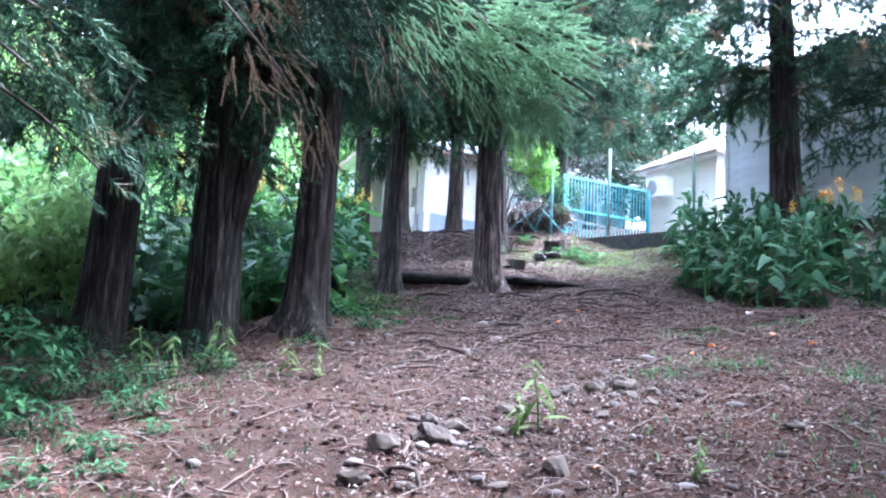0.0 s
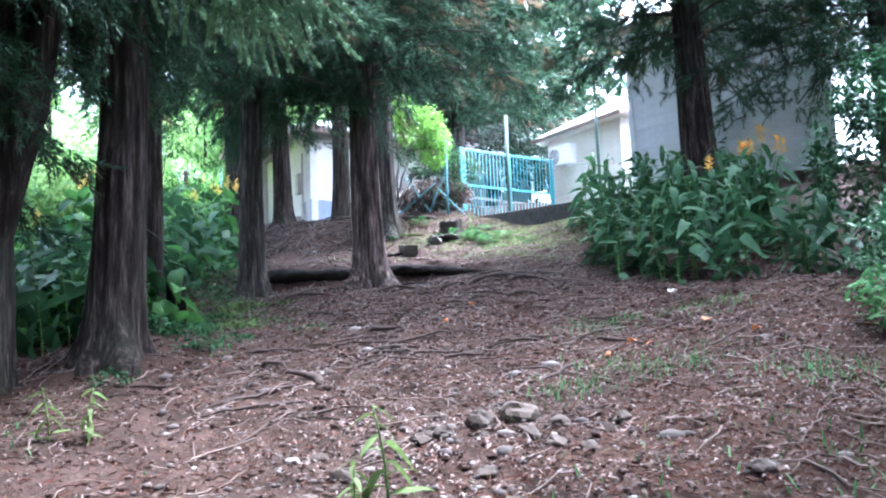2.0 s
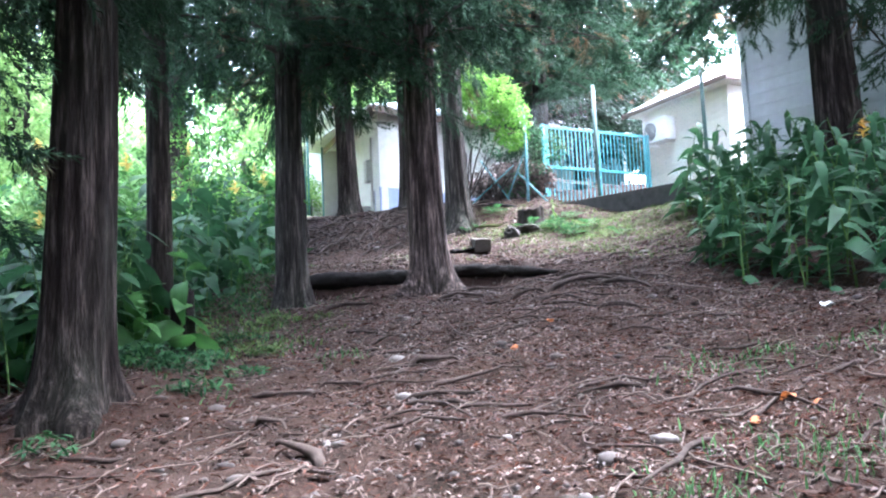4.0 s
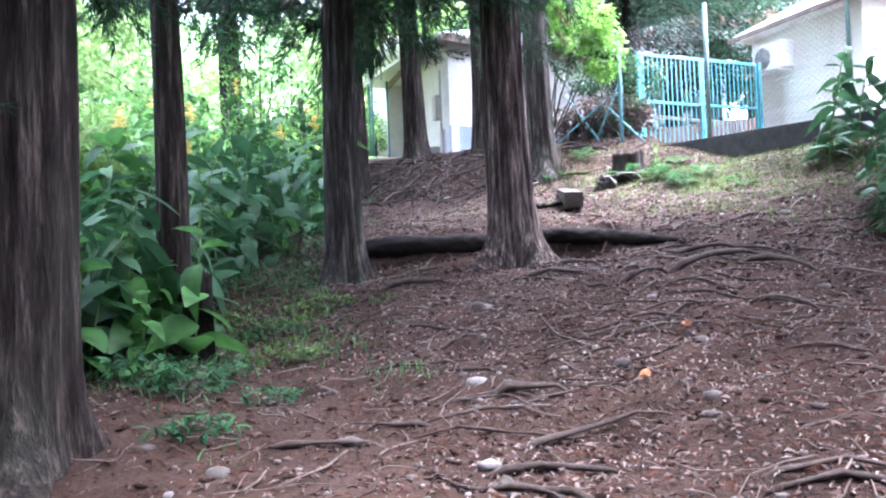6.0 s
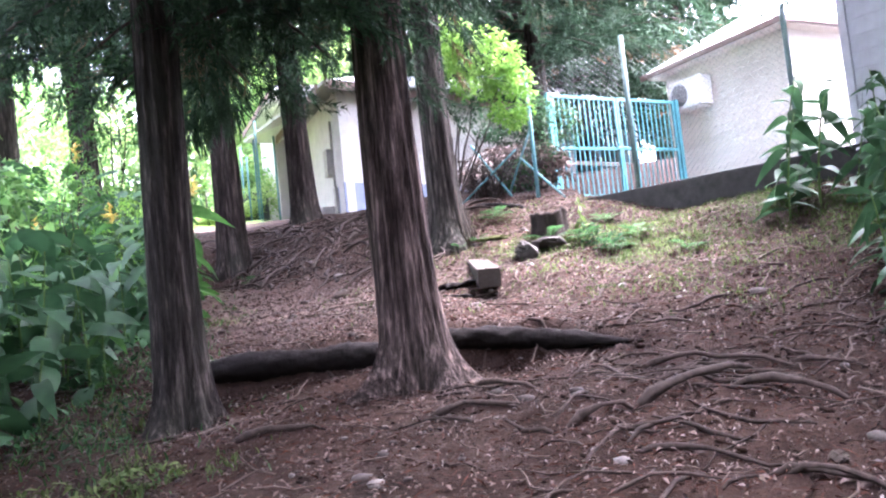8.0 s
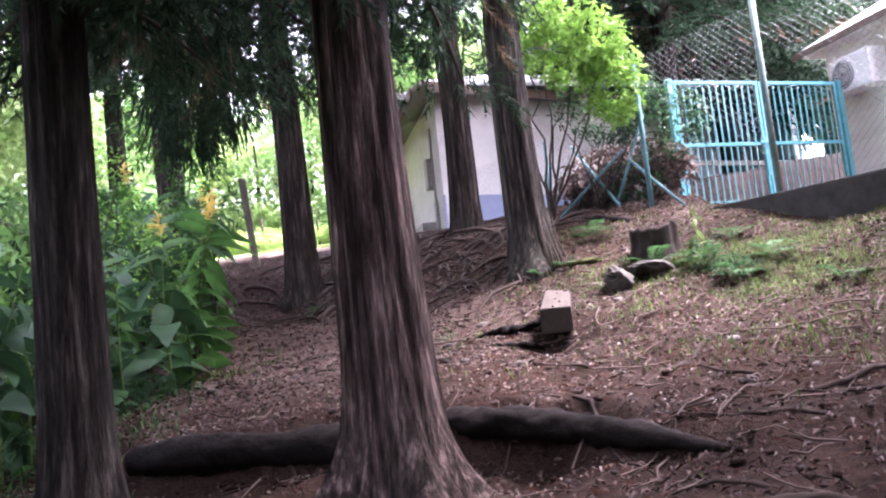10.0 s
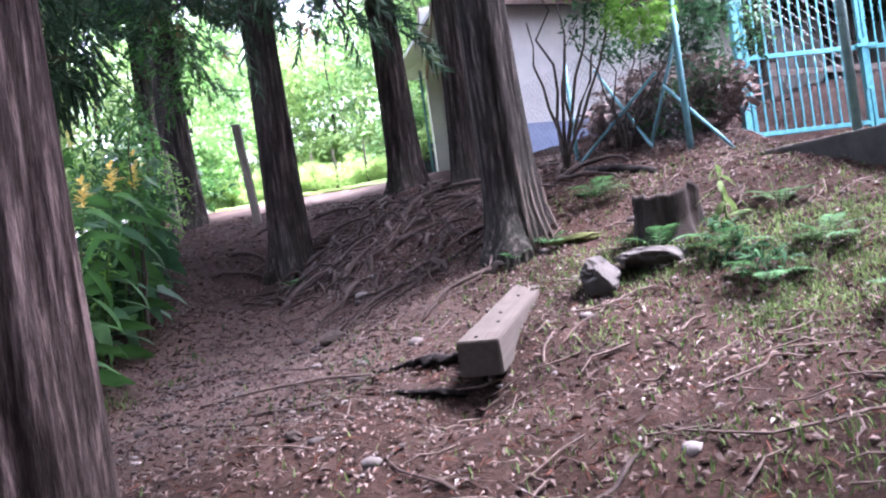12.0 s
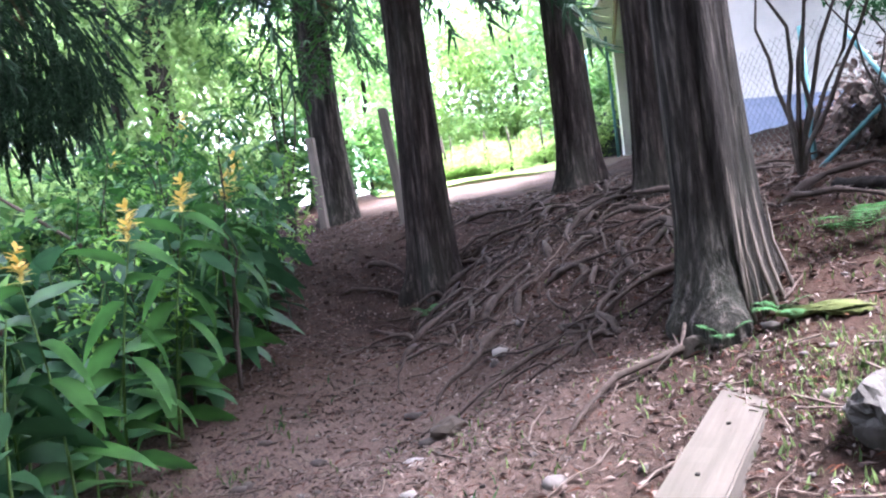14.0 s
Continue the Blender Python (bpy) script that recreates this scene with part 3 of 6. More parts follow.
young = join(tuft(1, 330, (0.86, 4.62, 3.02), (0.34, 0.30, 0.34), (0.4, 4.5, 3.2), 0.2, 0.1), tuft(4, 160, (0.50, 4.50, 3.12), (0.34, 0.28, 0.26), (0.1, 4.3, 3.35), 0.15, 0.2), tuft(5, 90, (0.98, 4.66, 2.70), (0.15, 0.2, 0.13), (0.75, 4.55, 3.1), 0.14, 0.35))
part("young_sprays", mesh_from("young_sprays", *young, M_cedar_bright), bough, "bright green young needle sprays")
old = join(tuft(2, 330, (0.0, 4.25, 3.25), (0.6, 0.35, 0.28), (-0.6, 4.0, 3.5), 0.17, 0.3), tuft(6, 150, (0.55, 4.75, 2.95), (0.35, 0.2, 0.3), (0.2, 4.5, 3.3), 0.16, 0.4))
part("old_sprays", mesh_from("old_sprays", *old, M_cedar), bough, "dark green needle sprays")
dead = join(tuft(3, 55, (-0.26, 4.15, 2.72), (0.22, 0.2, 0.16), (-0.5, 4.05, 3.1), 0.12, 0.2), tuft(8, 22, (-0.06, 4.2, 2.48), (0.11, 0.12, 0.14), (-0.25, 4.1, 2.9), 0.14, 0.5), tuft(9, 34, (0.25, 4.45, 2.92), (0.22, 0.2, 0.2), (0.1, 4.4, 3.3), 0.11, 0.5))
part("dead_sprays", mesh_from("dead_sprays", *dead, M_cedar_brown), bough, "brown dead needle sprays")
twig_pts = [((-0.9, 3.9, 3.45), (-0.5, 4.05, 3.05), (-0.2, 4.15, 2.72), (-0.05, 4.2, 2.45)), ((0.0, 4.3, 3.4), (0.15, 4.4, 3.1), (0.28, 4.45, 2.8)), ((0.5, 4.5, 3.25), (0.8, 4.6, 3.0), (1.0, 4.68, 2.65))]
for q in twig_pts:
    part("twig", tube_mesh("twig", [Vector(p) - bough.location for p in q], np.linspace(0.012, 0.003, len(q)), M_twig, 6), bough)

# dark bough over the upper trail
low_bough = empty("cedar_bough", pose(-0.84, 14.62, G(-0.84, 14.62)), "dark drooping cedar bough hanging over the upper trail", "branch")
lb = tuple(low_bough.location)
part("limb", tube_mesh("limb", [Vector(q) - low_bough.location for q in ((-0.85, 14.62, 5.7), (-1.1, 15.6, 6.05), (-1.35, 16.5, 6.1), (-1.5, 17.2, 5.9))], [0.05, 0.04, 0.028, 0.012], M_limb, 8), low_bough)
hang = join(tuft(31, 420, (-1.35, 17.0, 5.75), (0.55, 0.5, 0.34), (-1.2, 16.6, 6.3), 0.2, 0.5, 0.5, lb), tuft(32, 200, (-1.55, 17.1, 5.42), (0.3, 0.35, 0.22), (-1.5, 17.0, 6.0), 0.2, 0.8, 0.4, lb), tuft(33, 160, (-1.15, 17.05, 5.5), (0.22, 0.3, 0.2), (-1.1, 17.0, 6.0), 0.18, 0.8, 0.4, lb), tuft(34, 300, (-1.0, 16.2, 5.95), (0.45, 0.6, 0.25), (-0.9, 15.6, 6.3), 0.2, 0.4, 0.5, lb))
part("old_sprays", mesh_from("old_sprays", *hang, M_cedar), low_bough, "dark green needle sprays")

# ---- houses, gate and fence ----
U3, W3 = Vector((0.69, -0.72, 0)).normalized(), Vector((0.72, 0.69, 0)).normalized()   # the two directions of the house walls


def frame_at(x, y, z, along):
    """A pose with x along the given level direction."""
    a = math.degrees(math.atan2(along[1], along[0]))
    return pose(x, y, z, 0, 0, a)


def board_wall(parent, name, length, height, m, board, material, thick=0.2, rows_from=0.0):
    """A wall slab with overlapping boards, each a part; local x along the wall, its outer face towards -y."""
    wall = part(name, box_mesh(name, 0, 0.02, 0, length, thick, height, material), parent, m=m)
    bm = bmesh.new()
    prof = [(-0.004, 0.0), (-0.024, 0.0), (-0.010, board + 0.012), (-0.002, board + 0.012)]
    vs = [[bm.verts.new((x, y + 0.02, z)) for y, z in prof] for x in (0, length)]
    for k in range(4):
        bm.faces.new((vs[0][k], vs[1][k], vs[1][(k + 1) % 4], vs[0][(k + 1) % 4]))
    bm.faces.new(vs[0][::-1])
    bm.faces.new(vs[1])
    bmesh.ops.recalc_face_normals(bm, faces=bm.faces[:])
    me = bpy.data.meshes.new("board")
    bm.to_mesh(me)
    bm.free()
    me.materials.append(material)
    k = 0
    while (k + 1) * board < height:
        part("board", me, wall, m=pose(0, 0, k * board))
        k += 1
    return wall


def gable_roof(parent, name, x0, x1, y0, y1, z, rise, material, m, thick=0.07):
    """A hipped roof sheet of real thickness over a rectangle, local axes."""
    bm = bmesh.new()
    cy = (y0 + y1) / 2
    run = min((y1 - y0) / 2, (x1 - x0) / 2 - 0.1)
    top = [(x0 + run, cy, z + rise), (x1 - run, cy, z + rise)]
    low = [(x0, y0, z), (x1, y0, z), (x1, y1, z), (x0, y1, z)]
    vt = [[bm.verts.new((p[0], p[1], p[2] + o)) for p in low + top] for o in (0, thick)]
    for s, v in enumerate(vt):
        for f in ((0, 1, 5, 4), (1, 2, 5), (2, 3, 4, 5), (3, 0, 4)):
            bm.faces.new([v[i] for i in f])
    for i in range(4):
        j = (i + 1) % 4
        bm.faces.new((vt[0][i], vt[0][j], vt[1][j], vt[1][i]))
    bmesh.ops.recalc_face_normals(bm, faces=bm.faces[:])
    me = bpy.data.meshes.new(name)
    bm.to_mesh(me)
    bm.free()
    me.materials.append(material)
    return part(name, me, parent, m=m)


# grey clapboard house
hx, hy = 6.07, 18.45
house = empty("grey_house", frame_at(hx, hy, 3.6, U3), "house clad in pale grey horizontal boards on a plinth", "house")
I4 = Matrix.Identity(4)
board_wall(house, "wall", 3.85, 4.0, pose(0, 0, 0.3), 0.20, M_greyboard)
part("wall", box_mesh("wall", 0, 0.2, 0.3, 0.2, 6.0, 4.3, M_greyboard), house)
part("wall", box_mesh("wall", 3.65, 0.2, 0.3, 3.85, 6.0, 4.3, M_greyboard), house)
part("wall", box_mesh("wall", 0.2, 5.8, 0.3, 3.65, 6.0, 4.3, M_greyboard), house)
part("plinth", box_mesh("plinth", -0.02, -0.03, -0.6, 3.87, 6.0, 0.3, M_concrete), house)
part("corner_trim", box_mesh("corner_trim", -0.035, -0.035, 0.3, 0.06, 0.06, 4.3, M_greyboard, 0.008), house, "pale grey corner board")
gable_roof(house, "roof", -0.45, 4.25, -0.45, 6.4, 4.3, 1.2, M_roof, I4)
part("fascia", box_mesh("fascia", -0.47, -0.47, 4.14, 4.27, -0.44, 4.32, M_trim), house, "brown fascia board")

# cream cottage with the air conditioner
ca, cb = Vector((5.62, 25.05, 0)), Vector((7.02, 22.55, 0))
cdir = (cb - ca).normalized()
clen = (cb - ca).length
cot = empty("cream_cottage", frame_at(ca.x, ca.y, 4.4, cdir), "small cottage with cream weatherboards and a low pale roof", "house")
board_wall(cot, "wall", clen, 2.95, pose(0, 0, 0), 0.15, M_cream)
board_wall(cot, "wall", 5.0, 2.95, pose(clen, 0.02, 0, 0, 0, 90), 0.15, M_cream)
part("wall", box_mesh("wall", 0, 4.8, 0, clen - 0.2, 5.0, 2.95, M_cream), cot)
part("wall", box_mesh("wall", 0, 0.2, 0, 0.2, 4.8, 2.95, M_cream), cot)
part("soffit", box_mesh("soffit", -0.25, -0.22, 2.952, clen + 0.22, 5.2, 2.985, M_cream), cot)
gable_roof(cot, "roof", -0.35, clen + 0.32, -0.32, 5.3, 3.0, 1.5, M_roof, I4, 0.05)
for bx in ((-0.36, -0.345, 2.94, clen + 0.335, -0.322, 3.055), (clen + 0.322, -0.345, 2.94, clen + 0.345, 5.3, 3.055)):
    part("gutter", box_mesh("gutter", *bx, M_trim, 0.006), cot, "brown gutter")
ac = empty("air_conditioner", frame_at(ca.x, ca.y, 4.4, cdir) @ pose(0.42, 0.0, 2.08), "white outdoor air conditioner unit mounted on the cottage wall", "air conditioner")
part("casing", box_mesh("casing", 0, -0.36, 0, 0.80, -0.03, 0.56, M_acwhite, 0.02), ac)
bm = bmesh.new()
bmesh.ops.create_cone(bm, cap_ends=True, segments=28, radius1=0.22, radius2=0.22, depth=0.02)
me = bpy.data.meshes.new("fan_grille")
bm.to_mesh(me)
bm.free()
me.materials.append(M_dark)
grille = part("fan_grille", me, ac, "dark round fan grille", pose(0.27, -0.367, 0.28, 90))
for k in range(4):
    V, q, c = tube([(0.05 * (k + 1) * math.cos(a), 0.05 * (k + 1) * math.sin(a), 0.012) for a in np.linspace(0, 2 * math.pi, 25)], [0.004] * 25, 4)
    part("ring", mesh_from("ring", V, q, M_acwhite), grille)
for x in (0.12, 0.66):
    part("bracket", box_mesh("bracket", x, -0.36, -0.04, x + 0.04, 0.0, -0.002, M_acwhite), ac)

# white building with a blue-grey dado, behind the mound
qx, qy = -1.18, 25.52
hall = empty("white_building", pose(qx, qy, 4.9), "white rendered building with a blue-grey painted dado", "building")
left = frame_at(0, 0, 0, (-0.411, 0.912))
right_dir = frame_at(0, 0, 0, W3)
skew = Matrix(((W3.x, -0.411, 0, 0), (W3.y, 0.912, 0, 0), (0, 0, 1, 0), (0, 0, 0, 1)))   # the walls meet at an acute corner
part("wall", box_mesh("wall", 0, -0.22, 0, 4.7, 0, 3.1, M_white), hall, m=left)
part("wall", box_mesh("wall", 4.7, -3.2, 0, 9.5, 0, 4.45, M_white), hall, m=left)
part("roof", box_mesh("roof", 4.4, -3.4, 4.452, 9.9, 0.45, 4.53, M_roof, 0.01), hall, m=left)
part("fascia", box_mesh("fascia", 4.4, 0.452, 4.4, 9.9, 0.48, 4.55, M_trim), hall, "brown fascia board", left)
part("wall", box_mesh("wall", 0, 0.0, 0, 9.0, 0.22, 3.1, M_white), hall, m=right_dir)
part("wall", box_mesh("wall", 8.8, 0.24, 0, 9.0, 4.48, 3.1, M_white), hall, m=skew)
part("wall", box_mesh("wall", 0.25, 4.5, 0, 9.0, 4.7, 3.1, M_white), hall, m=skew)
part("dado", box_mesh("dado", -0.012, -0.012, 0.2, 9.0, 0.0, 1.12, M_blue), hall, "blue-grey painted dado", right_dir)
part("dado", box_mesh("dado", 0, 0.0, 0.2, 0.5, 0.012, 1.12, M_blue), hall, "blue-grey painted dado", left)
part("pilaster", box_mesh("pilaster", 0.5, 0.0, 0.0, 0.68, 0.08, 1.1, M_concrete, 0.01), hall, "grey concrete pilaster", left)
part("meter_box", box_mesh("meter_box", 0.75, 0.0, 1.4, 1.05, 0.14, 2.0, M_concrete, 0.012), hall, "grey meter box", left)
part("conduit", box_mesh("conduit", 0.66, 0.0, 1.1, 0.70, 0.05, 2.6, M_concrete, 0.01), hall, "grey pipe", left)
part("ledge", box_mesh("ledge", 0.7, 0.0, -0.2, 4.6, 0.35, 0.72, M_concrete, 0.02), hall, "grey concrete footing ledge", left)
gable_roof(hall, "roof", -0.45, 9.4, -0.5, 4.95, 3.1, 1.1, M_roof, skew)
part("fascia", box_mesh("fascia", -0.52, -0.535, 2.95, 9.6, -0.505, 3.14, M_trim), hall, "brown fascia board", right_dir)
part("fascia", box_mesh("fascia", -0.3, 0.46, 2.95, 4.39, 0.5, 3.14, M_trim), hall, "brown fascia board", left)

# teal double gate
ga, gbb = Vector((2.93, 22.53, 4.80)), Vector((5.52, 24.2, 4.80))
gdir = (gbb - ga).normalized()
glen = (gbb - ga).length
gate = empty("double_gate", frame_at(ga.x, ga.y, ga.z, gdir), "closed teal painted steel double gate with upright bars", "gate")
TOPZ = 1.85


def gate_leaf(x0, x1, bars):
    leaf = part("gate_leaf", box_mesh("gate_leaf", x0, -0.02, TOPZ - 0.05, x1, 0.02, TOPZ, M_teal, 0.004), gate)
    for z in (0.03, 0.88):
        part("rail", box_mesh("rail", x0 + 0.04, -0.02, z, x1 - 0.04, 0.02, z + 0.05, M_teal, 0.004), leaf)
    for x in (x0, x1 - 0.045):
        part("stile", box_mesh("stile", x, -0.022, 0.0, x + 0.045, 0.022, TOPZ - 0.05, M_teal, 0.004), leaf)
    for k in range(bars):
        x = x0 + 0.045 + (x1 - x0 - 0.09) * (k + 1) / (bars + 1)
        part("bar", box_mesh("bar", x - 0.009, -0.009, 0.08, x + 0.009, 0.009, TOPZ - 0.05, M_teal), leaf)


gate_leaf(0.06, glen / 2 - 0.01, 11)
gate_leaf(glen / 2 + 0.01, glen - 0.06, 11)
part("lock_plate", box_mesh("lock_plate", glen / 2 - 0.06, -0.05, 0.42, glen / 2 - 0.012, -0.024, 1.0, M_teal, 0.006), gate)
part("bolt", box_mesh("bolt", glen / 2 - 0.13, -0.06, 0.9, glen / 2 + 0.15, -0.03, 0.94, M_teal, 0.006), gate, "teal sliding bolt")
for x in (-0.02, glen):
    part("gate_post", box_mesh("gate_post", x - 0.03, -0.04, -0.4, x + 0.05, 0.04, TOPZ + 0.02, M_teal, 0.006), gate)

# timber railing seen through the gate
rail_ob = empty("wooden_railing", pose(0, 0, 0), "weathered wooden post and rail fence beyond the gate", "fence")
r0, r1 = Vector((3.3, 25.6, 4.75)), Vector((7.4, 29.0, 4.95))
rd = (r1 - r0).normalized()
rm = frame_at(r0.x, r0.y, r0.z, rd)
rlen = (r1 - r0).length
for k in range(5):
    x = rlen * k / 4
    part("post", box_mesh("post", x - 0.05, -0.05, -0.3, x + 0.05, 0.05, 1.35, M_postwood, 0.01), rail_ob, m=rm)
for z in (0.35, 0.75, 1.15):
    part("rail", box_mesh("rail", -0.1, -0.07, z, rlen + 0.1, -0.052, z + 0.09, M_postwood, 0.006), rail_ob, m=rm)

# kerb under the fence, wire fence, braces
km = frame_at(FENCE[0], FENCE[1], 0, ALONG)
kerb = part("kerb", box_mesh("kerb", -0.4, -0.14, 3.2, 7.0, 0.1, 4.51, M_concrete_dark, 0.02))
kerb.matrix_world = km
tagged(kerb, "dark concrete kerb under the wire fence", "kerb", kind="structure")
fence = empty("wire_fence", km, "teal-grey wire mesh fence with slanting braces", "fence")


def rod(name, p, q, r, material, parent, label=""):
    return part(name, tube_mesh(name, [p, tuple(0.5 * (a + b) for a, b in zip(p, q)), q], [r] * 3, material, 8), parent, label)


for s, zt, r in ((-3.6, 6.0, 0.024), (-1.76, 5.95, 0.024), (0.0, 6.62, 0.03), (1.7, 6.65, 0.035), (3.88, 6.35, 0.035), (6.0, 6.4, 0.03)):
    g = 4.45 if s > -0.3 else G(*(FENCE + s * ALONG)) - 0.2
    rod("post", (s, 0, g), (s, 0, zt), r, M_teal_worn if s < 1 else M_post, fence)
for a, b in (((-1.25, 0, 5.75), (-0.3, -0.02, 4.55)), ((-0.36, 0.03, 5.5), (-1.35, -0.35, 4.72)), ((0.0, 0.05, 5.85), (-0.75, 0.1, 4.65)), ((-0.3, 0.05, 5.35), (0.45, 0.08, 4.6))):
    rod("brace", a, b, 0.017, M_teal_worn, fence)


def chain_mesh(s0, s1, z0, z1, pitch=0.085, r=0.0015):
    Vs = []
    H = z1 - z0
    n = int((s1 - s0 + H) / pitch)
    for k in range(n):
        for sg in (1, -1):
            a = s0 + k * pitch - (H if sg > 0 else 0)
            b = a + H * 1.0
            lo, hi = max(a, s0), min(b, s1)
            if hi - lo < 0.05:
                continue
            za, zb = (z0 + (lo - a), z0 + (hi - a)) if sg > 0 else (z1 - (lo - a), z1 - (hi - a))
            Vs.append(tube([(lo, 0.004 * sg, za), (0.5 * (lo + hi), 0.004 * sg, 0.5 * (za + zb)), (hi, 0.004 * sg, zb)], [r] * 3, 3)[:2])
    return join(*Vs)


for s0, s1, z0, z1 in ((-3.6, -1.76, 4.95, 5.95), (-1.76, 0.0, 4.7, 5.95), (0.0, 1.7, 4.55, 6.55), (1.7, 3.88, 4.55, 6.3)):
    part("mesh_panel", mesh_from("mesh_panel", *chain_mesh(s0, s1, z0, z1), M_wire), fence, "grey chain link mesh")

# far green fence by the clearing
far_fence = empty("green_fence", pose(0, 0, 0), "tall green posts of a mesh fence by the clearing", "fence")
for x, y, h in ((-5.0, 31.5, 2.3), (-4.6, 30.6, 1.9), (-4.0, 29.2, 2.2), (-3.75, 28.5, 2.6), (-3.4, 28.9, 2.2)):
    z = float(terrain(x, y))
    rod("post", (x, y, z - 0.2), (x, y, z + h), 0.03, M_teal_worn, far_fence)
part("panel", box_mesh("panel", -5.05, 31.4, 6.0, -4.3, 31.45, 7.0, M_dark), far_fence, "dark grey panel")

# ---- timber beam, stump, logs, posts ----
beam = empty("timber_beam", look((1.50, 17.12, 3.45), (1.365, 19.0, 3.69)), "weathered square timber beam lying on the ground as a step edge", "beam")
bm = bmesh.new()
bmesh.ops.create_cube(bm, size=1)
for v in bm.verts:
    v.co = Vector((v.co.x * 0.235, v.co.y * 0.2, -1.09 + v.co.z * 2.20))
bmesh.ops.subdivide_edges(bm, edges=bm.edges[:], cuts=14, use_grid_fill=True)
for v in bm.verts:
    n1 = noise.noise(v.co * 5.0)
    v.co += Vector((0.006 * n1, 0.006 * noise.noise(v.co * 7.0 + Vector((3, 1, 2))), 0.004 * noise.noise(v.co * 12.0)))
bmesh.ops.bevel(bm, geom=[e for e in bm.edges if e.calc_face_angle(0) > 1.2], offset=0.008, segments=2, affect="EDGES")
me = bpy.data.meshes.new("log_body")
bm.to_mesh(me)
bm.free()
m_beam, bnt, bb = mat("beam_wood", 0.95, 0, 0.08)
bf = noise_node(bnt, 26, 6, (1, 1, 0.05), 0.65)
bl = noise_node(bnt, 2.2, 3)
bc = ramp(bnt, bf, (0.2, (0.030, 0.0255, 0.0205)), (0.8, (0.062, 0.053, 0.043)))
bc = blend(bnt, bc, (0.036, 0.034, 0.026), ramp(bnt, bl, (0.5, (0, 0, 0)), (0.75, (0.5, 0.5, 0.5))))
bnt.links.new(bc, bb.inputs["Base Color"])
bump(bnt, bb, bf, 0.35, 0.004)
me.materials.append(m_beam)
part("log_body", me, beam)
# small near-black discs that stand for the dark holes along the beam
for zz, xx in ((-0.06, -0.02), (-0.38, 0.03), (-0.62, -0.01), (-1.1, 0.0)):
    bmh = bmesh.new()
    bmesh.ops.create_cone(bmh, cap_ends=True, segments=10, radius1=0.010, radius2=0.008, depth=0.006)
    mh = bpy.data.meshes.new("bolt_head")
    bmh.to_mesh(mh)
    bmh.free()
    mh.materials.append(M_rot)
    part("bolt_head", mh, beam, "near-black disc standing for a small hole in the beam", pose(xx, 0.104, zz, 90))


def lumpy(name, seed, rx, ry, rz, material, sub=3, amp=0.28, flat=0.0):
    """A stone: a ball pushed into facets and lumps."""
    bm = bmesh.new()
    bmesh.ops.create_icosphere(bm, subdivisions=sub, radius=1)
    off = Vector((seed * 3.1, seed * 1.7, seed * 0.9))
    for v in bm.verts:
        k = 1 + amp * noise.noise(v.co * 1.3 + off) + amp * 0.5 * noise.noise(v.co * 3.1 + off) + amp * 0.2 * noise.noise(v.co * 8.0 + off)
        v.co = Vector((v.co.x * rx * k, v.co.y * ry * k, v.co.z * rz * k))
        if v.co.z > rz * (1 - flat):
            v.co.z = rz * (1 - flat) + (v.co.z - rz * (1 - flat)) * 0.2
    for k in range(7):
        n = Vector((math.sin(seed * 7.1 + k * 2.3), math.cos(seed * 3.3 + k * 1.9), 0.35 + 0.6 * math.sin(seed + k))).normalized()
        cut = 0.62 + 0.25 * abs(math.sin(seed * 1.3 + k * 4.1))
        for v in bm.verts:
            q = Vector((v.co.x / rx, v.co.y / ry, v.co.z / rz))
            over = q.dot(n) - cut
            if over > 0:
                q -= n * over * 0.9
                v.co = Vector((q.x * rx, q.y * ry, q.z * rz))
    me = bpy.data.meshes.new(name)
    bm.to_mesh(me)
    bm.free()
    me.materials.append(material)
    return me


def stump(x, y, r, h, seed, label, material=M_rot):
    """A broken stump: fluted side, ragged hollow rim."""
    rng = np.random.RandomState(seed)
    seg, rows = 40, 14
    a = np.linspace(0, 2 * np.pi, seg, endpoint=False)
    rim = h * (1 + 0.10 * np.sin(2 * a + 1) + 0.12 * rng.uniform(-1, 1, seg) + 0.35 * np.exp(-((a - 5.6) / 0.35) ** 2))
    V = []
    for i in range(rows):
        f = i / (rows - 1)
        R = r * (1 + 0.35 * math.exp(-f * 5)) * (1 + 0.08 * np.sin(7 * a + seed) + 0.05 * np.sin(13 * a) + 0.03 * rng.uniform(-1, 1, seg))
        V.append(np.stack([R * np.cos(a), R * np.sin(a), -0.12 + (rim + 0.12) * f], -1))
    for f, dz in ((0.86, -0.02), (0.75, -0.10), (0.4, -0.13), (0.02, -0.14)):
        V.append(np.stack([r * f * np.cos(a), r * f * np.sin(a), (rim if f > 0.8 else np.full(seg, h)) + dz + 0.03 * rng.uniform(-1, 1, seg)], -1))
    n = len(V)
    I, J = np.meshgrid(np.arange(n - 1), np.arange(seg), indexing="ij")
    F = np.stack([I * seg + J, I * seg + (J + 1) % seg, (I + 1) * seg + (J + 1) % seg, (I + 1) * seg + J], -1).reshape(-1, 4)
    ob = part("tree_stump", mesh_from("tree_stump", np.array(V).reshape(-1, 3), F, material))
    ob.matrix_world = pose(x, y, G(x, y))
    return tagged(ob, label, "stump")


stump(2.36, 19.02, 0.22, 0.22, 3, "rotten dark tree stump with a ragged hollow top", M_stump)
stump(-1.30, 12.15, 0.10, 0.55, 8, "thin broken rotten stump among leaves")


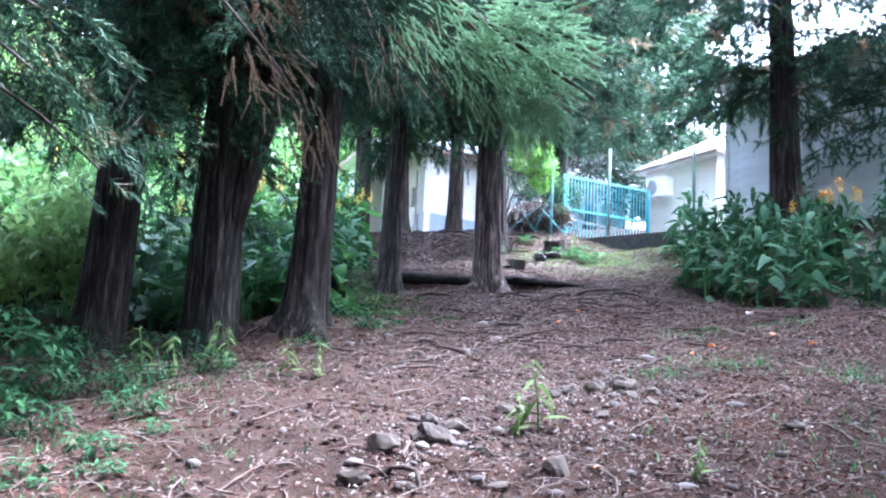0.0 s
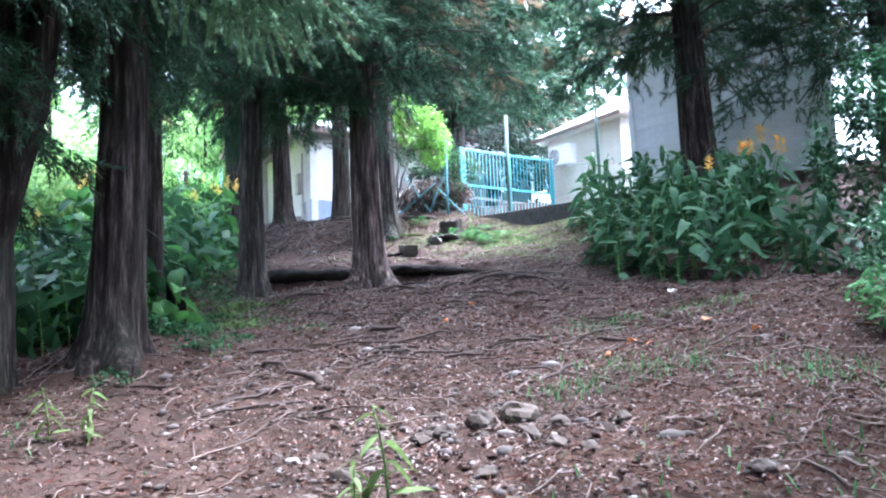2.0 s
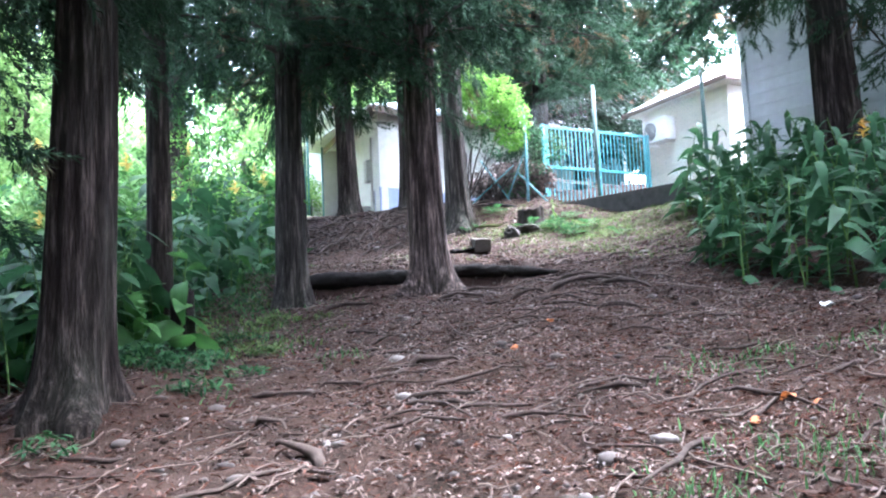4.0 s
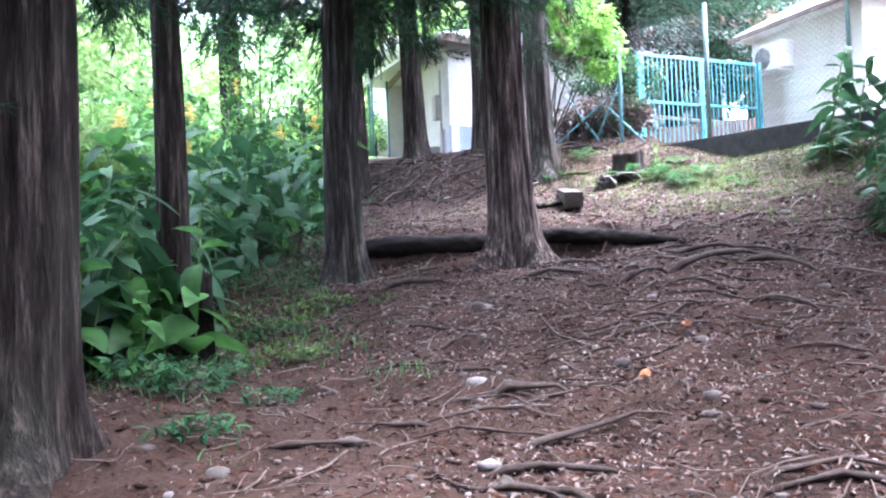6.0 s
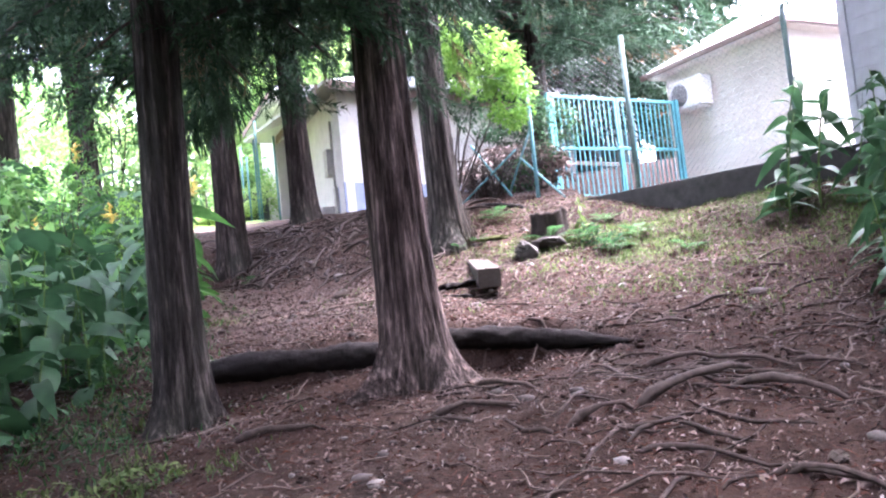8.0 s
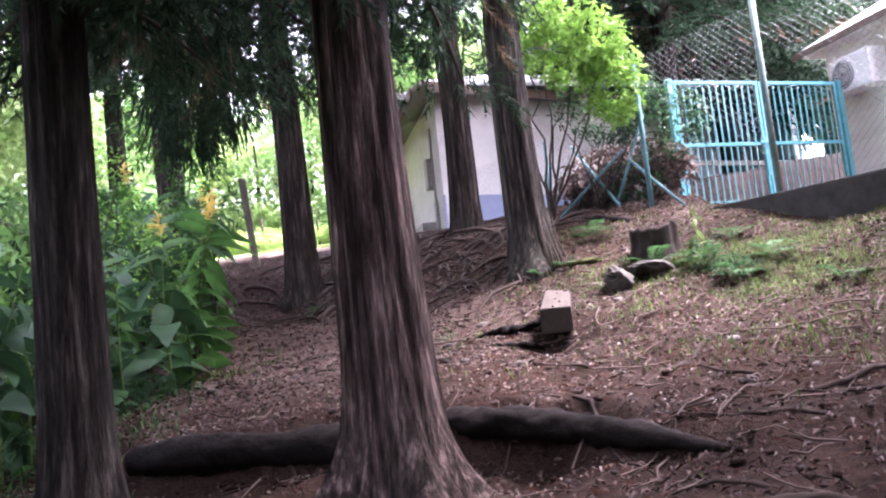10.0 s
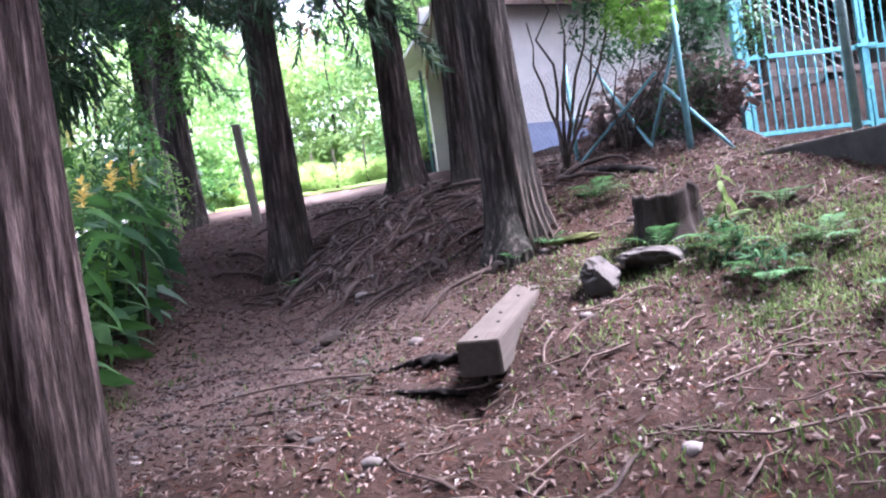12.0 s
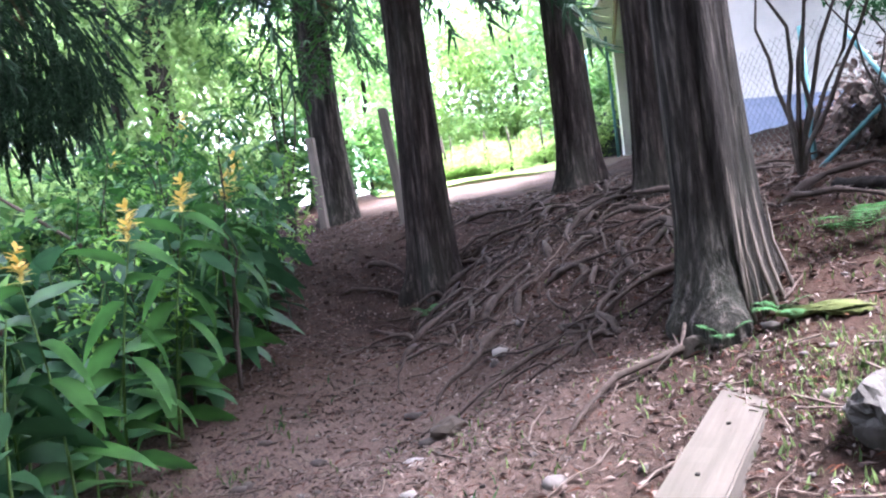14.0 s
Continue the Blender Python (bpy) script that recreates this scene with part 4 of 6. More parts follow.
def lying(name, pts, radii, material, label, category, seg=14, bumpy=0.25, squash=0.8):
    """A log or root lying along the ground, lumpy along its length."""
    P = np.array(pts, float)
    t = np.linspace(0, 1, len(P))
    tt = np.linspace(0, 1, len(P) * 10)
    Q = np.stack([np.interp(tt, t, P[:, k]) for k in range(3)], -1)
    for _ in range(3):
        Q[1:-1] = 0.25 * Q[:-2] + 0.5 * Q[1:-1] + 0.25 * Q[2:]
    R = np.interp(tt, t, radii)
    V, q, caps = tube(Q, R, seg, squash)
    c = np.repeat(Q, seg, axis=0)
    k = np.array([1 + bumpy * (noise.noise(Vector(v) * 6.0) + 1.1 * noise.noise(Vector(v) * 19.0) + 0.5 * noise.noise(Vector(v) * 45.0)) for v in V[:len(c)]])
    V[:len(c)] = c + (V[:len(c)] - c) * k[:, None]
    me = bpy.data.meshes.new(name)
    me.from_pydata(V.tolist(), [], q.tolist() + caps.tolist())
    me.polygons.foreach_set("use_smooth", [True] * len(me.polygons))
    me.materials.append(material)
    me.update()
    return tagged(part(name, me), label, category) if category else me


def on_ground(x, y, up=0.0):
    return (x, y, G(x, y) + up)


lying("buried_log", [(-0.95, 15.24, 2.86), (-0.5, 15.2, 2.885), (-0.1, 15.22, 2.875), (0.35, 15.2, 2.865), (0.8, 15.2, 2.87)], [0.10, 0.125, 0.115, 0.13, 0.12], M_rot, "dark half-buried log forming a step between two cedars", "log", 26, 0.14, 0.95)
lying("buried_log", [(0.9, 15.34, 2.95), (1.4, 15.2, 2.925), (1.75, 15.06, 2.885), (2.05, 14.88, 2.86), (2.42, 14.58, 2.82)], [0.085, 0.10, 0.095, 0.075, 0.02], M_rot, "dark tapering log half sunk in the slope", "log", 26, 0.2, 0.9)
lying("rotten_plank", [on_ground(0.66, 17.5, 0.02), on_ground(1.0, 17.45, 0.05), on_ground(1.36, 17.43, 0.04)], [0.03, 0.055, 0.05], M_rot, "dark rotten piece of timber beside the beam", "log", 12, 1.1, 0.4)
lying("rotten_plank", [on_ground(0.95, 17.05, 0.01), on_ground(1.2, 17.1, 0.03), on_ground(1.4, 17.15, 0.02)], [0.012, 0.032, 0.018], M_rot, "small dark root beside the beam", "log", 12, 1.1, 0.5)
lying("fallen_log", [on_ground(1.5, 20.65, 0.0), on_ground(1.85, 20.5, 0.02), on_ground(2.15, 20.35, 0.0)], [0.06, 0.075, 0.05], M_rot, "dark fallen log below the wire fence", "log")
for x, y, h, rx, ry in ((-5.75, 23.55, 1.35, 1, -3), (-3.95, 23.15, 1.5, 2, -5)):
    ob = part("timber_post", box_mesh("timber_post", -0.055, -0.055, -0.35, 0.055, 0.055, h, M_postwood, 0.012))
    ob.matrix_world = pose(x, y, G(x, y), rx, ry, 20)
    tagged(ob, "weathered square timber post beside the trail", "post", "trail posts")

# ---- stones ----
stones = [(0.44, 6.34, 0.17, 0.12), (0.14, 6.21, 0.16, 0.09), (1.26, 5.82, 0.13, 0.10), (0.0, 5.75, 0.12, 0.08), (0.62, 6.55, 0.12, 0.08), (2.0, 7.78, 0.2, 0.13), (1.74, 7.68, 0.14, 0.10), (2.43, 7.44, 0.09, 0.06), (2.2, 7.55, 0.10, 0.07), (2.6, 7.6, 0.08, 0.05), (1.5, 7.9, 0.08, 0.05), (1.9, 8.35, 0.07, 0.045), (1.1, 7.3, 0.07, 0.04), (2.28, 7.1, 0.08, 0.05), (1.7, 6.9, 0.09, 0.05), (0.8, 7.4, 0.06, 0.04), (-0.3, 18.72, 0.15, 0.09), (1.05, 19.0, 0.12, 0.08), (0.35, 16.6, 0.06, 0.04), (0.75, 16.4, 0.07, 0.04), (2.9, 12.5, 0.07, 0.04), (0.55, 9.6, 0.06, 0.04), (1.05, 10.05, 0.06, 0.035), (3.0, 6.6, 0.11, 0.06), (0.9, 5.6, 0.09, 0.05)]
rs = random.Random(17)
for k in range(22):
    r = rs.uniform(0.04, 0.1)
    stones.append((rs.uniform(0.1, 2.3), rs.uniform(5.6, 7.0) if k % 3 else rs.uniform(7.2, 8.1), r, r * 0.6))
for i, (x, y, r, h) in enumerate(stones):
    ob = part("stone", lumpy("stone", i + 1, r * 0.9, r * 0.72, h * 0.9, M_stone, 3, 0.42))
    ob.matrix_world = pose(x, y, G(x, y) + h * 0.05, 8 * math.sin(i), 8 * math.cos(i * 2.0), i * 47)
    tagged(ob, "weathered brownish grey stone on the path", "stone", "stones on the path")
big = part("rock", lumpy("rock", 44, 0.13, 0.25, 0.12, M_lichen, 4, 0.7, 0.1))
big.matrix_world = pose(1.98, 18.2, G(1.98, 18.2) + 0.06, 12, 14, 20)
tagged(big, "pale angular rock with lichen beside the beam", "rock")
big = part("rock", lumpy("rock", 52, 0.3, 0.2, 0.1, M_lichen, 4, 0.4, 0.3))
big.matrix_world = pose(2.3, 18.45, G(2.3, 18.45) + 0.03, 0, 8, 40)
tagged(big, "flat mossy rock in front of the stump", "rock")
moss = part("moss_cushion", lumpy("moss_cushion", 60, 0.2, 0.06, 0.035, M_moss, 4, 0.8))
moss.matrix_world = pose(1.66, 19.15, G(1.66, 19.15) + 0.03, 0, -4, 8)
tagged(moss, "yellow-green moss cushion at the end of the beam", "moss")

# ---- roots ----


def root_path(rng, x, y, ang, length, r, wander=0.35, sink=0.3, hump=0.0):
    n = max(5, int(length / 0.13))
    pts, a = [], ang
    for k in range(n):
        f = k / (n - 1)
        pts.append((x, y, G(x, y) + r * (1 - sink) + hump * math.sin(math.pi * f) - 2.2 * r * (abs(f - 0.5) * 2) ** 6))
        a += rng.uniform(-wander, wander)
        x += math.cos(a) * length / n
        y += math.sin(a) * length / n
    return pts


def root_mesh(rng, x, y, ang, length, r, **kw):
    pts = root_path(rng, x, y, ang, length, r, **kw)
    f = np.linspace(0, 1, len(pts))
    rad = r * (1 - 0.7 * f) * (1 + 0.16 * np.sin(f * 17 + x * 5) + rng.uniform(-0.2, 0.2, len(pts)))
    return tube_mesh("root", pts, rad, M_root, 7, 0.85)


rr = np.random.RandomState(5)
mound = empty("root_mound", pose(0, 0, 0), "bank covered with a tangle of exposed brown cedar roots", "roots")
k = 0
while k < 295:
    x, y = rr.uniform(-2.4, 1.2), rr.uniform(19.0, 23.0)
    if y < 19.45 - 0.4 * (x + 0.2) + 0.15 * rr.uniform(-1, 1) or y > 22.2 - 0.45 * x + 0.3:
        continue
    ang = rr.choice([math.radians(215), math.radians(250), math.radians(185), math.radians(320), math.radians(60), math.radians(140)]) + rr.uniform(-0.7, 0.7)
    part("root", root_mesh(rr, x, y, ang, rr.uniform(0.35, 1.1), rr.choice([0.010, 0.014, 0.021, 0.033]) * rr.uniform(0.8, 1.2), wander=0.75, sink=rr.uniform(-0.2, 0.7), hump=rr.uniform(0, 0.09)), mound)
    k += 1
floor_roots = empty("surface_roots", pose(0, 0, 0), "bare brown cedar roots snaking over the path", "roots")
for x, y, deg, ln, r, hump in ((2.15, 13.4, 15, 1.1, 0.045, 0.06), (2.7, 13.5, -28, 0.9, 0.04, 0.04), (1.75, 13.35, 20, 0.6, 0.035, 0.03), (1.05, 10.45, 15, 1.05, 0.022, 0.03), (0.85, 11.2, -10, 0.7, 0.04, 0.02), (2.6, 12.45, -40, 0.7, 0.028, 0.03), (0.7, 8.95, 118, 0.75, 0.045, 0.02), (0.02, 9.9, -48, 0.5, 0.028, 0.03), (0.9, 13.9, 10, 0.9, 0.03, 0.02), (-0.4, 14.0, -8, 0.9, 0.04, 0.02), (1.2, 14.5, -25, 0.8, 0.035, 0.03), (0.4, 12.2, 30, 0.6, 0.022, 0.02), (0.15, 5.85, -20, 0.5, 0.03, 0.05), (2.3, 14.0, -12, 1.2, 0.03, 0.04), (1.5, 9.5, 5, 0.9, 0.022, 0.02), (0.9, 10.2, -15, 0.9, 0.025, 0.02), (-3.4, 21.2, 30, 0.9, 0.04, 0.05), (-3.6, 21.8, 20, 0.9, 0.05, 0.05), (-3.1, 22.3, 10, 0.8, 0.04, 0.06), (-2.9, 22.9, 0, 1.1, 0.045, 0.05), (-3.6, 22.5, 15, 0.8, 0.03, 0.05)):
    part("root", root_mesh(rr, x, y, radians(deg), ln, r, wander=0.3, hump=hump), floor_roots)
for k in range(200):
    x, y = rr.uniform(-0.6, 4.4) if k % 3 else rr.uniform(1.2, 3.8), rr.uniform(8.0, 17.0) if k % 3 else rr.uniform(11.5, 14.6)
    part("root", root_mesh(rr, x, y, rr.uniform(-0.9, 0.6) + (math.pi if rr.rand() < 0.5 else 0), rr.uniform(0.35, 1.3), rr.uniform(0.007, 0.024), wander=0.4, sink=rr.uniform(0.3, 1.1), hump=rr.uniform(0, 0.02)), floor_roots)
branch = lying("fallen_branch", [on_ground(-0.45, 17.2, 0.02), on_ground(-0.1, 17.35, 0.04), on_ground(0.3, 17.5, 0.03), on_ground(0.7, 17.38, 0.03)], [0.008, 0.013, 0.014, 0.008], M_twig, "thin bare branch fallen across the path", "branch", 7)
lying("fallen_branch", [on_ground(3.9, 12.2, 0.02), on_ground(3.5, 12.6, 0.08), on_ground(3.3, 13.1, 0.05)], [0.008, 0.014, 0.008], M_twig, "pale bare branch on the slope", "branch", 7)

# ---- litter, pebbles, twigs ----
rl = np.random.RandomState(11)


def scatter_xy(n, dens):
    """Random places on the slope, kept by a density between 0 and 1."""
    y = 4.6 + 19.5 * rl.uniform(0, 1, n) ** 1.1
    x = rl.uniform(-1, 1, n) * (3.3 + 0.12 * y) + 1.1 - 0.1 * np.clip(y - 15, 0, 9)
    keep = rl.uniform(0, 1, n) < dens(x, y)
    return x[keep], y[keep]


def patches(x, y, scale, cut):
    return np.array([max(0.0, noise.noise(Vector((a * scale, b * scale, 5.0))) - cut) * 3 for a, b in zip(x, y)])


def trail(x, y):
    """How near a place lies to the trodden trail, 0 to 1."""
    cx = np.interp(y, [4, 9, 13, 15.5, 17, 19, 20.5, 22, 24], [1.2, 1.3, 1.6, 0.6, -0.3, -1.5, -2.6, -3.6, -3.4])
    return np.exp(-((x - cx) / np.where(y > 15, 0.55, 1.6)) ** 2)


leaf_v = np.array([[-0.5, -0.05, 0.0], [0.0, -0.28, 0.07], [0.5, 0.03, 0.0], [-0.05, 0.26, 0.05]])
leaf_f = np.array([[0, 1, 2, 3]])
# litter thinned low on the left so darker soil stands in for shade
for n, size, material, label, dens in ((15000, (0.015, 0.06), M_chip, "wood chips and bark flakes paled by sky glints in their colour", lambda x, y: 0.75 - 0.55 * (1 - smooth(-0.8, 1.0, x)) * (1 - smooth(9.5, 12.5, y))), (130000, (0.015, 0.075), M_litter, "scattered dead leaves and wood chips on the soil", lambda x, y: 0.75 - 0.05 * trail(x, y) * (y > 15.5) - 0.5 * (1 - smooth(-0.6, 1.4, x)) * (1 - smooth(11.5, 14.0, y))), (100000, (0.035, 0.14), M_litter_red, "scattered reddish dead cedar needles", lambda x, y: 0.45 + 0.5 * smooth(0.5, 3, x) * (1 - smooth(9, 14, y)) - 0.1 * trail(x, y) * (y > 15.5))):
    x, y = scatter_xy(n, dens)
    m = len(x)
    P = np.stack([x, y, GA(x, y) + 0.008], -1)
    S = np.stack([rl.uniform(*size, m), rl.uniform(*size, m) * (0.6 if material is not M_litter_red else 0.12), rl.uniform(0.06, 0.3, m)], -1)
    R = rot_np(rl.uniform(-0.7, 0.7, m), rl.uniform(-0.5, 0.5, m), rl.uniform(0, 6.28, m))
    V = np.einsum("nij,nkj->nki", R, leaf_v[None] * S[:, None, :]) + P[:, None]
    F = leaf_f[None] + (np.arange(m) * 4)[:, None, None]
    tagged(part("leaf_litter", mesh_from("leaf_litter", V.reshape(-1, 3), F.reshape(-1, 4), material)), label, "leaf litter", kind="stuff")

bm = bmesh.new()
bmesh.ops.create_icosphere(bm, subdivisions=1, radius=1)
ico_v = np.array([v.co[:] for v in bm.verts])
ico_f = np.array([[v.index for v in f.verts] for f in bm.faces])
bm.free()
ico_v *= 1 + 0.22 * np.random.RandomState(4).uniform(-1, 1, (len(ico_v), 1))
x, y = scatter_xy(16000, lambda x, y: 0.06 + 0.5 * bell(x, y, 1.3, 6.6, 1.2, 1.3) + 0.25 * bell(x, y, 0.9, 9.8, 1.4, 1.8) + 0.9 * bell(x, y, 0.2, 16.9, 0.9, 0.8) + 0.25 * bell(x, y, -0.8, 18.6, 0.8, 1.2) + 0.12 * bell(x, y, 0.6, 13, 1.2, 2.5))
m = len(x)
S = rl.uniform(0.008, 0.026, m) * (1 + 1.5 * (rl.uniform(0, 1, m) > 0.86))
SS = np.stack([S * rl.uniform(0.8, 1.4, m), S * rl.uniform(0.8, 1.3, m), S * rl.uniform(0.45, 0.8, m)], -1)
R = rot_np(np.zeros(m), np.zeros(m), rl.uniform(0, 6.28, m))
V = np.einsum("nij,nkj->nki", R, ico_v[None] * SS[:, None, :]) + np.stack([x, y, GA(x, y) + 0.004], -1)[:, None]
F = ico_f[None] + (np.arange(m) * len(ico_v))[:, None, None]
pm, pnt, pb = mat("pebble", 0.85, 0, 0.25)
geo = pnt.nodes.new("ShaderNodeNewGeometry")
pc = ramp(pnt, geo.outputs["Random Per Island"], (0.0, (0.022, 0.017, 0.014)), (0.7, (0.055, 0.046, 0.039)), (1.0, (0.15, 0.135, 0.12)))
pc = blend(pnt, pc, ramp(pnt, noise_node(pnt, 60, 4), (0.3, (0.7, 0.7, 0.7)), (0.7, (1.15, 1.15, 1.15))), 0.8, "MULTIPLY")
pnt.links.new(pc, pb.inputs["Base Color"])
tagged(part("pebbles", mesh_from("pebbles", V.reshape(-1, 3), F.reshape(-1, 3), pm)), "small grey and brown pebbles strewn on the path", "pebbles", kind="stuff")

x, y = scatter_xy(8000, lambda x, y: 0.35 + 0.3 * patches(x, y, 1.4, -0.2) + 0.3 * bell(x, y, -0.6, 18.2, 1.2, 1.5))
m = len(x)
S = 0.007 + 0.026 * rl.uniform(0, 1, m) ** 2.2
SS = np.stack([S * rl.uniform(0.8, 1.6, m), S * rl.uniform(0.8, 1.3, m), S * rl.uniform(0.35, 0.7, m)], -1)
R = rot_np(rl.uniform(-0.4, 0.4, m), np.zeros(m), rl.uniform(0, 6.28, m))
V = np.einsum("nij,nkj->nki", R, ico_v[None] * SS[:, None, :]) + np.stack([x, y, GA(x, y) + 0.006], -1)[:, None]
F = ico_f[None] + (np.arange(m) * len(ico_v))[:, None, None]
tagged(part("soil_clods", mesh_from("soil_clods", V.reshape(-1, 3), F.reshape(-1, 3), M_ground)), "crumbled clods of reddish brown soil on the path", "soil", kind="stuff")

twigs = []
x, y = scatter_xy(4200, lambda x, y: 0.8 - 0.4 * trail(x, y))
for px, py in zip(x, y):
    a, ln, r = rl.uniform(0, 6.28), 0.08 + 0.4 * rl.uniform(0, 1) ** 2, rl.uniform(0.0025, 0.008)
    z = float(terrain(px, py))
    pts = []
    for k in range(4):
        qx, qy = px + math.cos(a) * ln * k / 3, py + math.sin(a) * ln * k / 3
        pts.append((qx, qy, G(qx, qy) + 0.015 + rl.uniform(0, 0.015)))
        a += rl.uniform(-0.35, 0.35)
    twigs.append(tube(pts, [r, r, r * 0.8, r * 0.5], 4)[:2])
tagged(part("twig_litter", mesh_from("twig_litter", *join(*twigs), M_twig)), "dry fallen twigs on the forest floor", "twigs", kind="stuff")

# ---- low green plants ----
blade_v = np.array([[0, -0.06, 0], [0, 0.06, 0], [0.12, -0.05, 0.5], [0.12, 0.05, 0.5], [0.42, -0.008, 0.9], [0.42, 0.008, 0.9]])
blade_f = np.array([[0, 1, 3, 2], [2, 3, 5, 4]])


def tuft_field(name, n, dens, size, width, material, label, category):
    x, y = scatter_xy(n, dens)
    m = len(x)
    s = rl.uniform(*size, m)
    S = np.stack([s * rl.uniform(0.6, 1.3, m), s * width, s], -1)
    R = rot_np(rl.uniform(-0.3, 0.3, m), rl.uniform(-0.3, 0.6, m), rl.uniform(0, 6.28, m))
    V = np.einsum("nij,nkj->nki", R, blade_v[None] * S[:, None, :]) + np.stack([x, y, GA(x, y) - 0.005], -1)[:, None]
    F = blade_f[None] + (np.arange(m) * 6)[:, None, None]
    tagged(part(name, mesh_from(name, V.reshape(-1, 3), F.reshape(-1, 4), material)), label, category, kind="stuff")


tuft_field("bank_weeds", 600000, lambda x, y: np.clip(1.1 * bell(x, y, 4.0, 18.2, 2.2, 1.3) + 0.6 * bell(x, y, 4.4, 16.6, 1.2, 1.2), 0, 1) * (0.32 + 1.3 * patches(x, y, 1.1, 0.0)) + 0.2 * bell(x, y, 1.2, 18.95, 0.35, 0.25) + 0.3 * bell(x, y, 1.75, 20.0, 0.4, 0.3), (0.02, 0.065), 1.7, M_grass, "low yellow-green weeds on the bank below the gate", "weeds")
tuft_field("verge_grass", 110000, lambda x, y: (bell(x, y, -1.2, 12.9, 0.6, 1.6) + 0.9 * bell(x, y, -1.6, 15.0, 0.5, 1.3)) * (0.4 + 1.3 * patches(x, y, 2.0, 0.0)) + 0.35 * bell(x, y, -2.0, 18.0, 0.5, 1.2) * patches(x, y, 2.0, 0.0) + 0.25 * bell(x, y, -1.9, 6.0, 0.9, 0.9) * (0.2 + patches(x, y, 2.0, 0.0)) + 0.3 * bell(x, y, -1.9, 7.9, 0.7, 0.7) + 0.25 * bell(x, y, 4.0, 6.2, 1.2, 1.0), (0.025, 0.10), 1.3, M_fern, "grass and small weeds along the shaded verge", "grass")
tuft_field("fallen_sprays", 130000, lambda x, y: 0.9 * (bell(x, y, 3.18, 10.05, 0.35, 0.22) + bell(x, y, 3.14, 8.6, 0.5, 0.3) + bell(x, y, 2.38, 8.2, 0.25, 0.2) + bell(x, y, 4.19, 10.04, 0.35, 0.2) + bell(x, y, 4.1, 8.0, 0.4, 0.3) + 0.8 * bell(x, y, 0.42, 17.75, 0.12, 0.1) + 0.6 * bell(x, y, 0.25, 17.0, 0.12, 0.1) + 0.7 * bell(x, y, 0.3, 11.6, 0.2, 0.15) + 0.7 * bell(x, y, -0.4, 12.3, 0.3, 0.2)), (0.04, 0.10), 0.9, M_fern, "low green weeds growing in the litter", "weeds")


tuft_field("verge_weeds", 200000, lambda x, y: (0.8 * bell(x, y, -0.75, 13.3, 0.5, 0.7) + 0.8 * bell(x, y, -1.1, 12.2, 0.45, 0.7) + 0.6 * bell(x, y, -1.35, 14.6, 0.4, 0.9) + 0.5 * bell(x, y, -1.6, 17.6, 0.3, 0.8)) * (0.05 + 1.6 * patches(x, y, 2.6, 0.0)), (0.03, 0.085), 1.6, M_grass, "low yellow-green weeds at the edge of the trail", "weeds")
x, y = scatter_xy(130000, lambda x, y: bell(x, y, -0.6, 18.2, 2.2, 2.4) * (0.3 + patches(x, y, 1.8, -0.1)))
m = len(x)
S = np.stack([rl.uniform(0.015, 0.085, m), rl.uniform(0.008, 0.035, m), rl.uniform(0.06, 0.3, m)], -1)
R = rot_np(rl.uniform(-0.6, 0.6, m), rl.uniform(-0.6, 0.6, m), rl.uniform(0, 6.28, m))
V = np.einsum("nij,nkj->nki", R, leaf_v[None] * S[:, None, :]) + np.stack([x, y, GA(x, y) + 0.012], -1)[:, None]
F = leaf_f[None] + (np.arange(m) * 4)[:, None, None]
tagged(part("leaf_litter", mesh_from("leaf_litter", V.reshape(-1, 3), F.reshape(-1, 4), M_litter)), "drifts of dead leaf bits and bark chips on the trail", "leaf litter", kind="stuff")

# orange fallen leaves and a white scrap
M_orange = leafy("orange_leaf", (0.26, 0.08, 0.02), (0.42, 0.16, 0.04), 0.7, 0.15)
M_scrap = simple("white_scrap", (0.5, 0.5, 0.48), (0.65, 0.65, 0.62), 20, 0.7)


def flat_leaf(x, y, s, material, label, category, seed):
    """One curled fallen leaf or scrap."""
    bm = bmesh.new()
    bmesh.ops.create_grid(bm, x_segments=5, y_segments=4, size=0.5)
    rng = random.Random(seed)
    for v in bm.verts:
        w = (1 - (2 * v.co.x) ** 2 * 0.75)
        v.co = Vector((v.co.x * s, v.co.y * s * 0.75 * w, s * (0.18 * math.sin(v.co.x * 5 + seed) + 0.25 * v.co.y * v.co.y + 0.06 * rng.random())))
    me = bpy.data.meshes.new("fallen_leaf")
    bm.to_mesh(me)
    bm.free()
    me.materials.append(material)
    ob = part("fallen_leaf" if category == "leaf" else "paper_scrap", me)
    ob.matrix_world = pose(x, y, G(x, y) + 0.025, 12 * math.sin(seed), 10, seed * 61)
    tagged(ob, label, category)


for i, (x, y, s) in enumerate(((3.84, 9.38, 0.16), (3.16, 9.25, 0.15), (3.25, 9.1, 0.1), (1.75, 11.2, 0.12), (2.1, 12.0, 0.12), (1.5, 5.85, 0.1), (1.2, 5.9, 0.08), (4.1, 9.0, 0.13), (0.1, 11.9, 0.09), (2.9, 9.0, 0.1))):
    flat_leaf(x, y, s * 0.65, M_orange, "curled orange-brown fallen leaf on the litter", "leaf", i + 1)
flat_leaf(-2.15, 7.9, 0.13, M_scrap, "small white scrap lying in the undergrowth", "litter", 30)
flat_leaf(4.2, 11.2, 0.14, M_scrap, "small pale scrap on the slope", "litter", 31)

# ---- broad-leaved plants ----


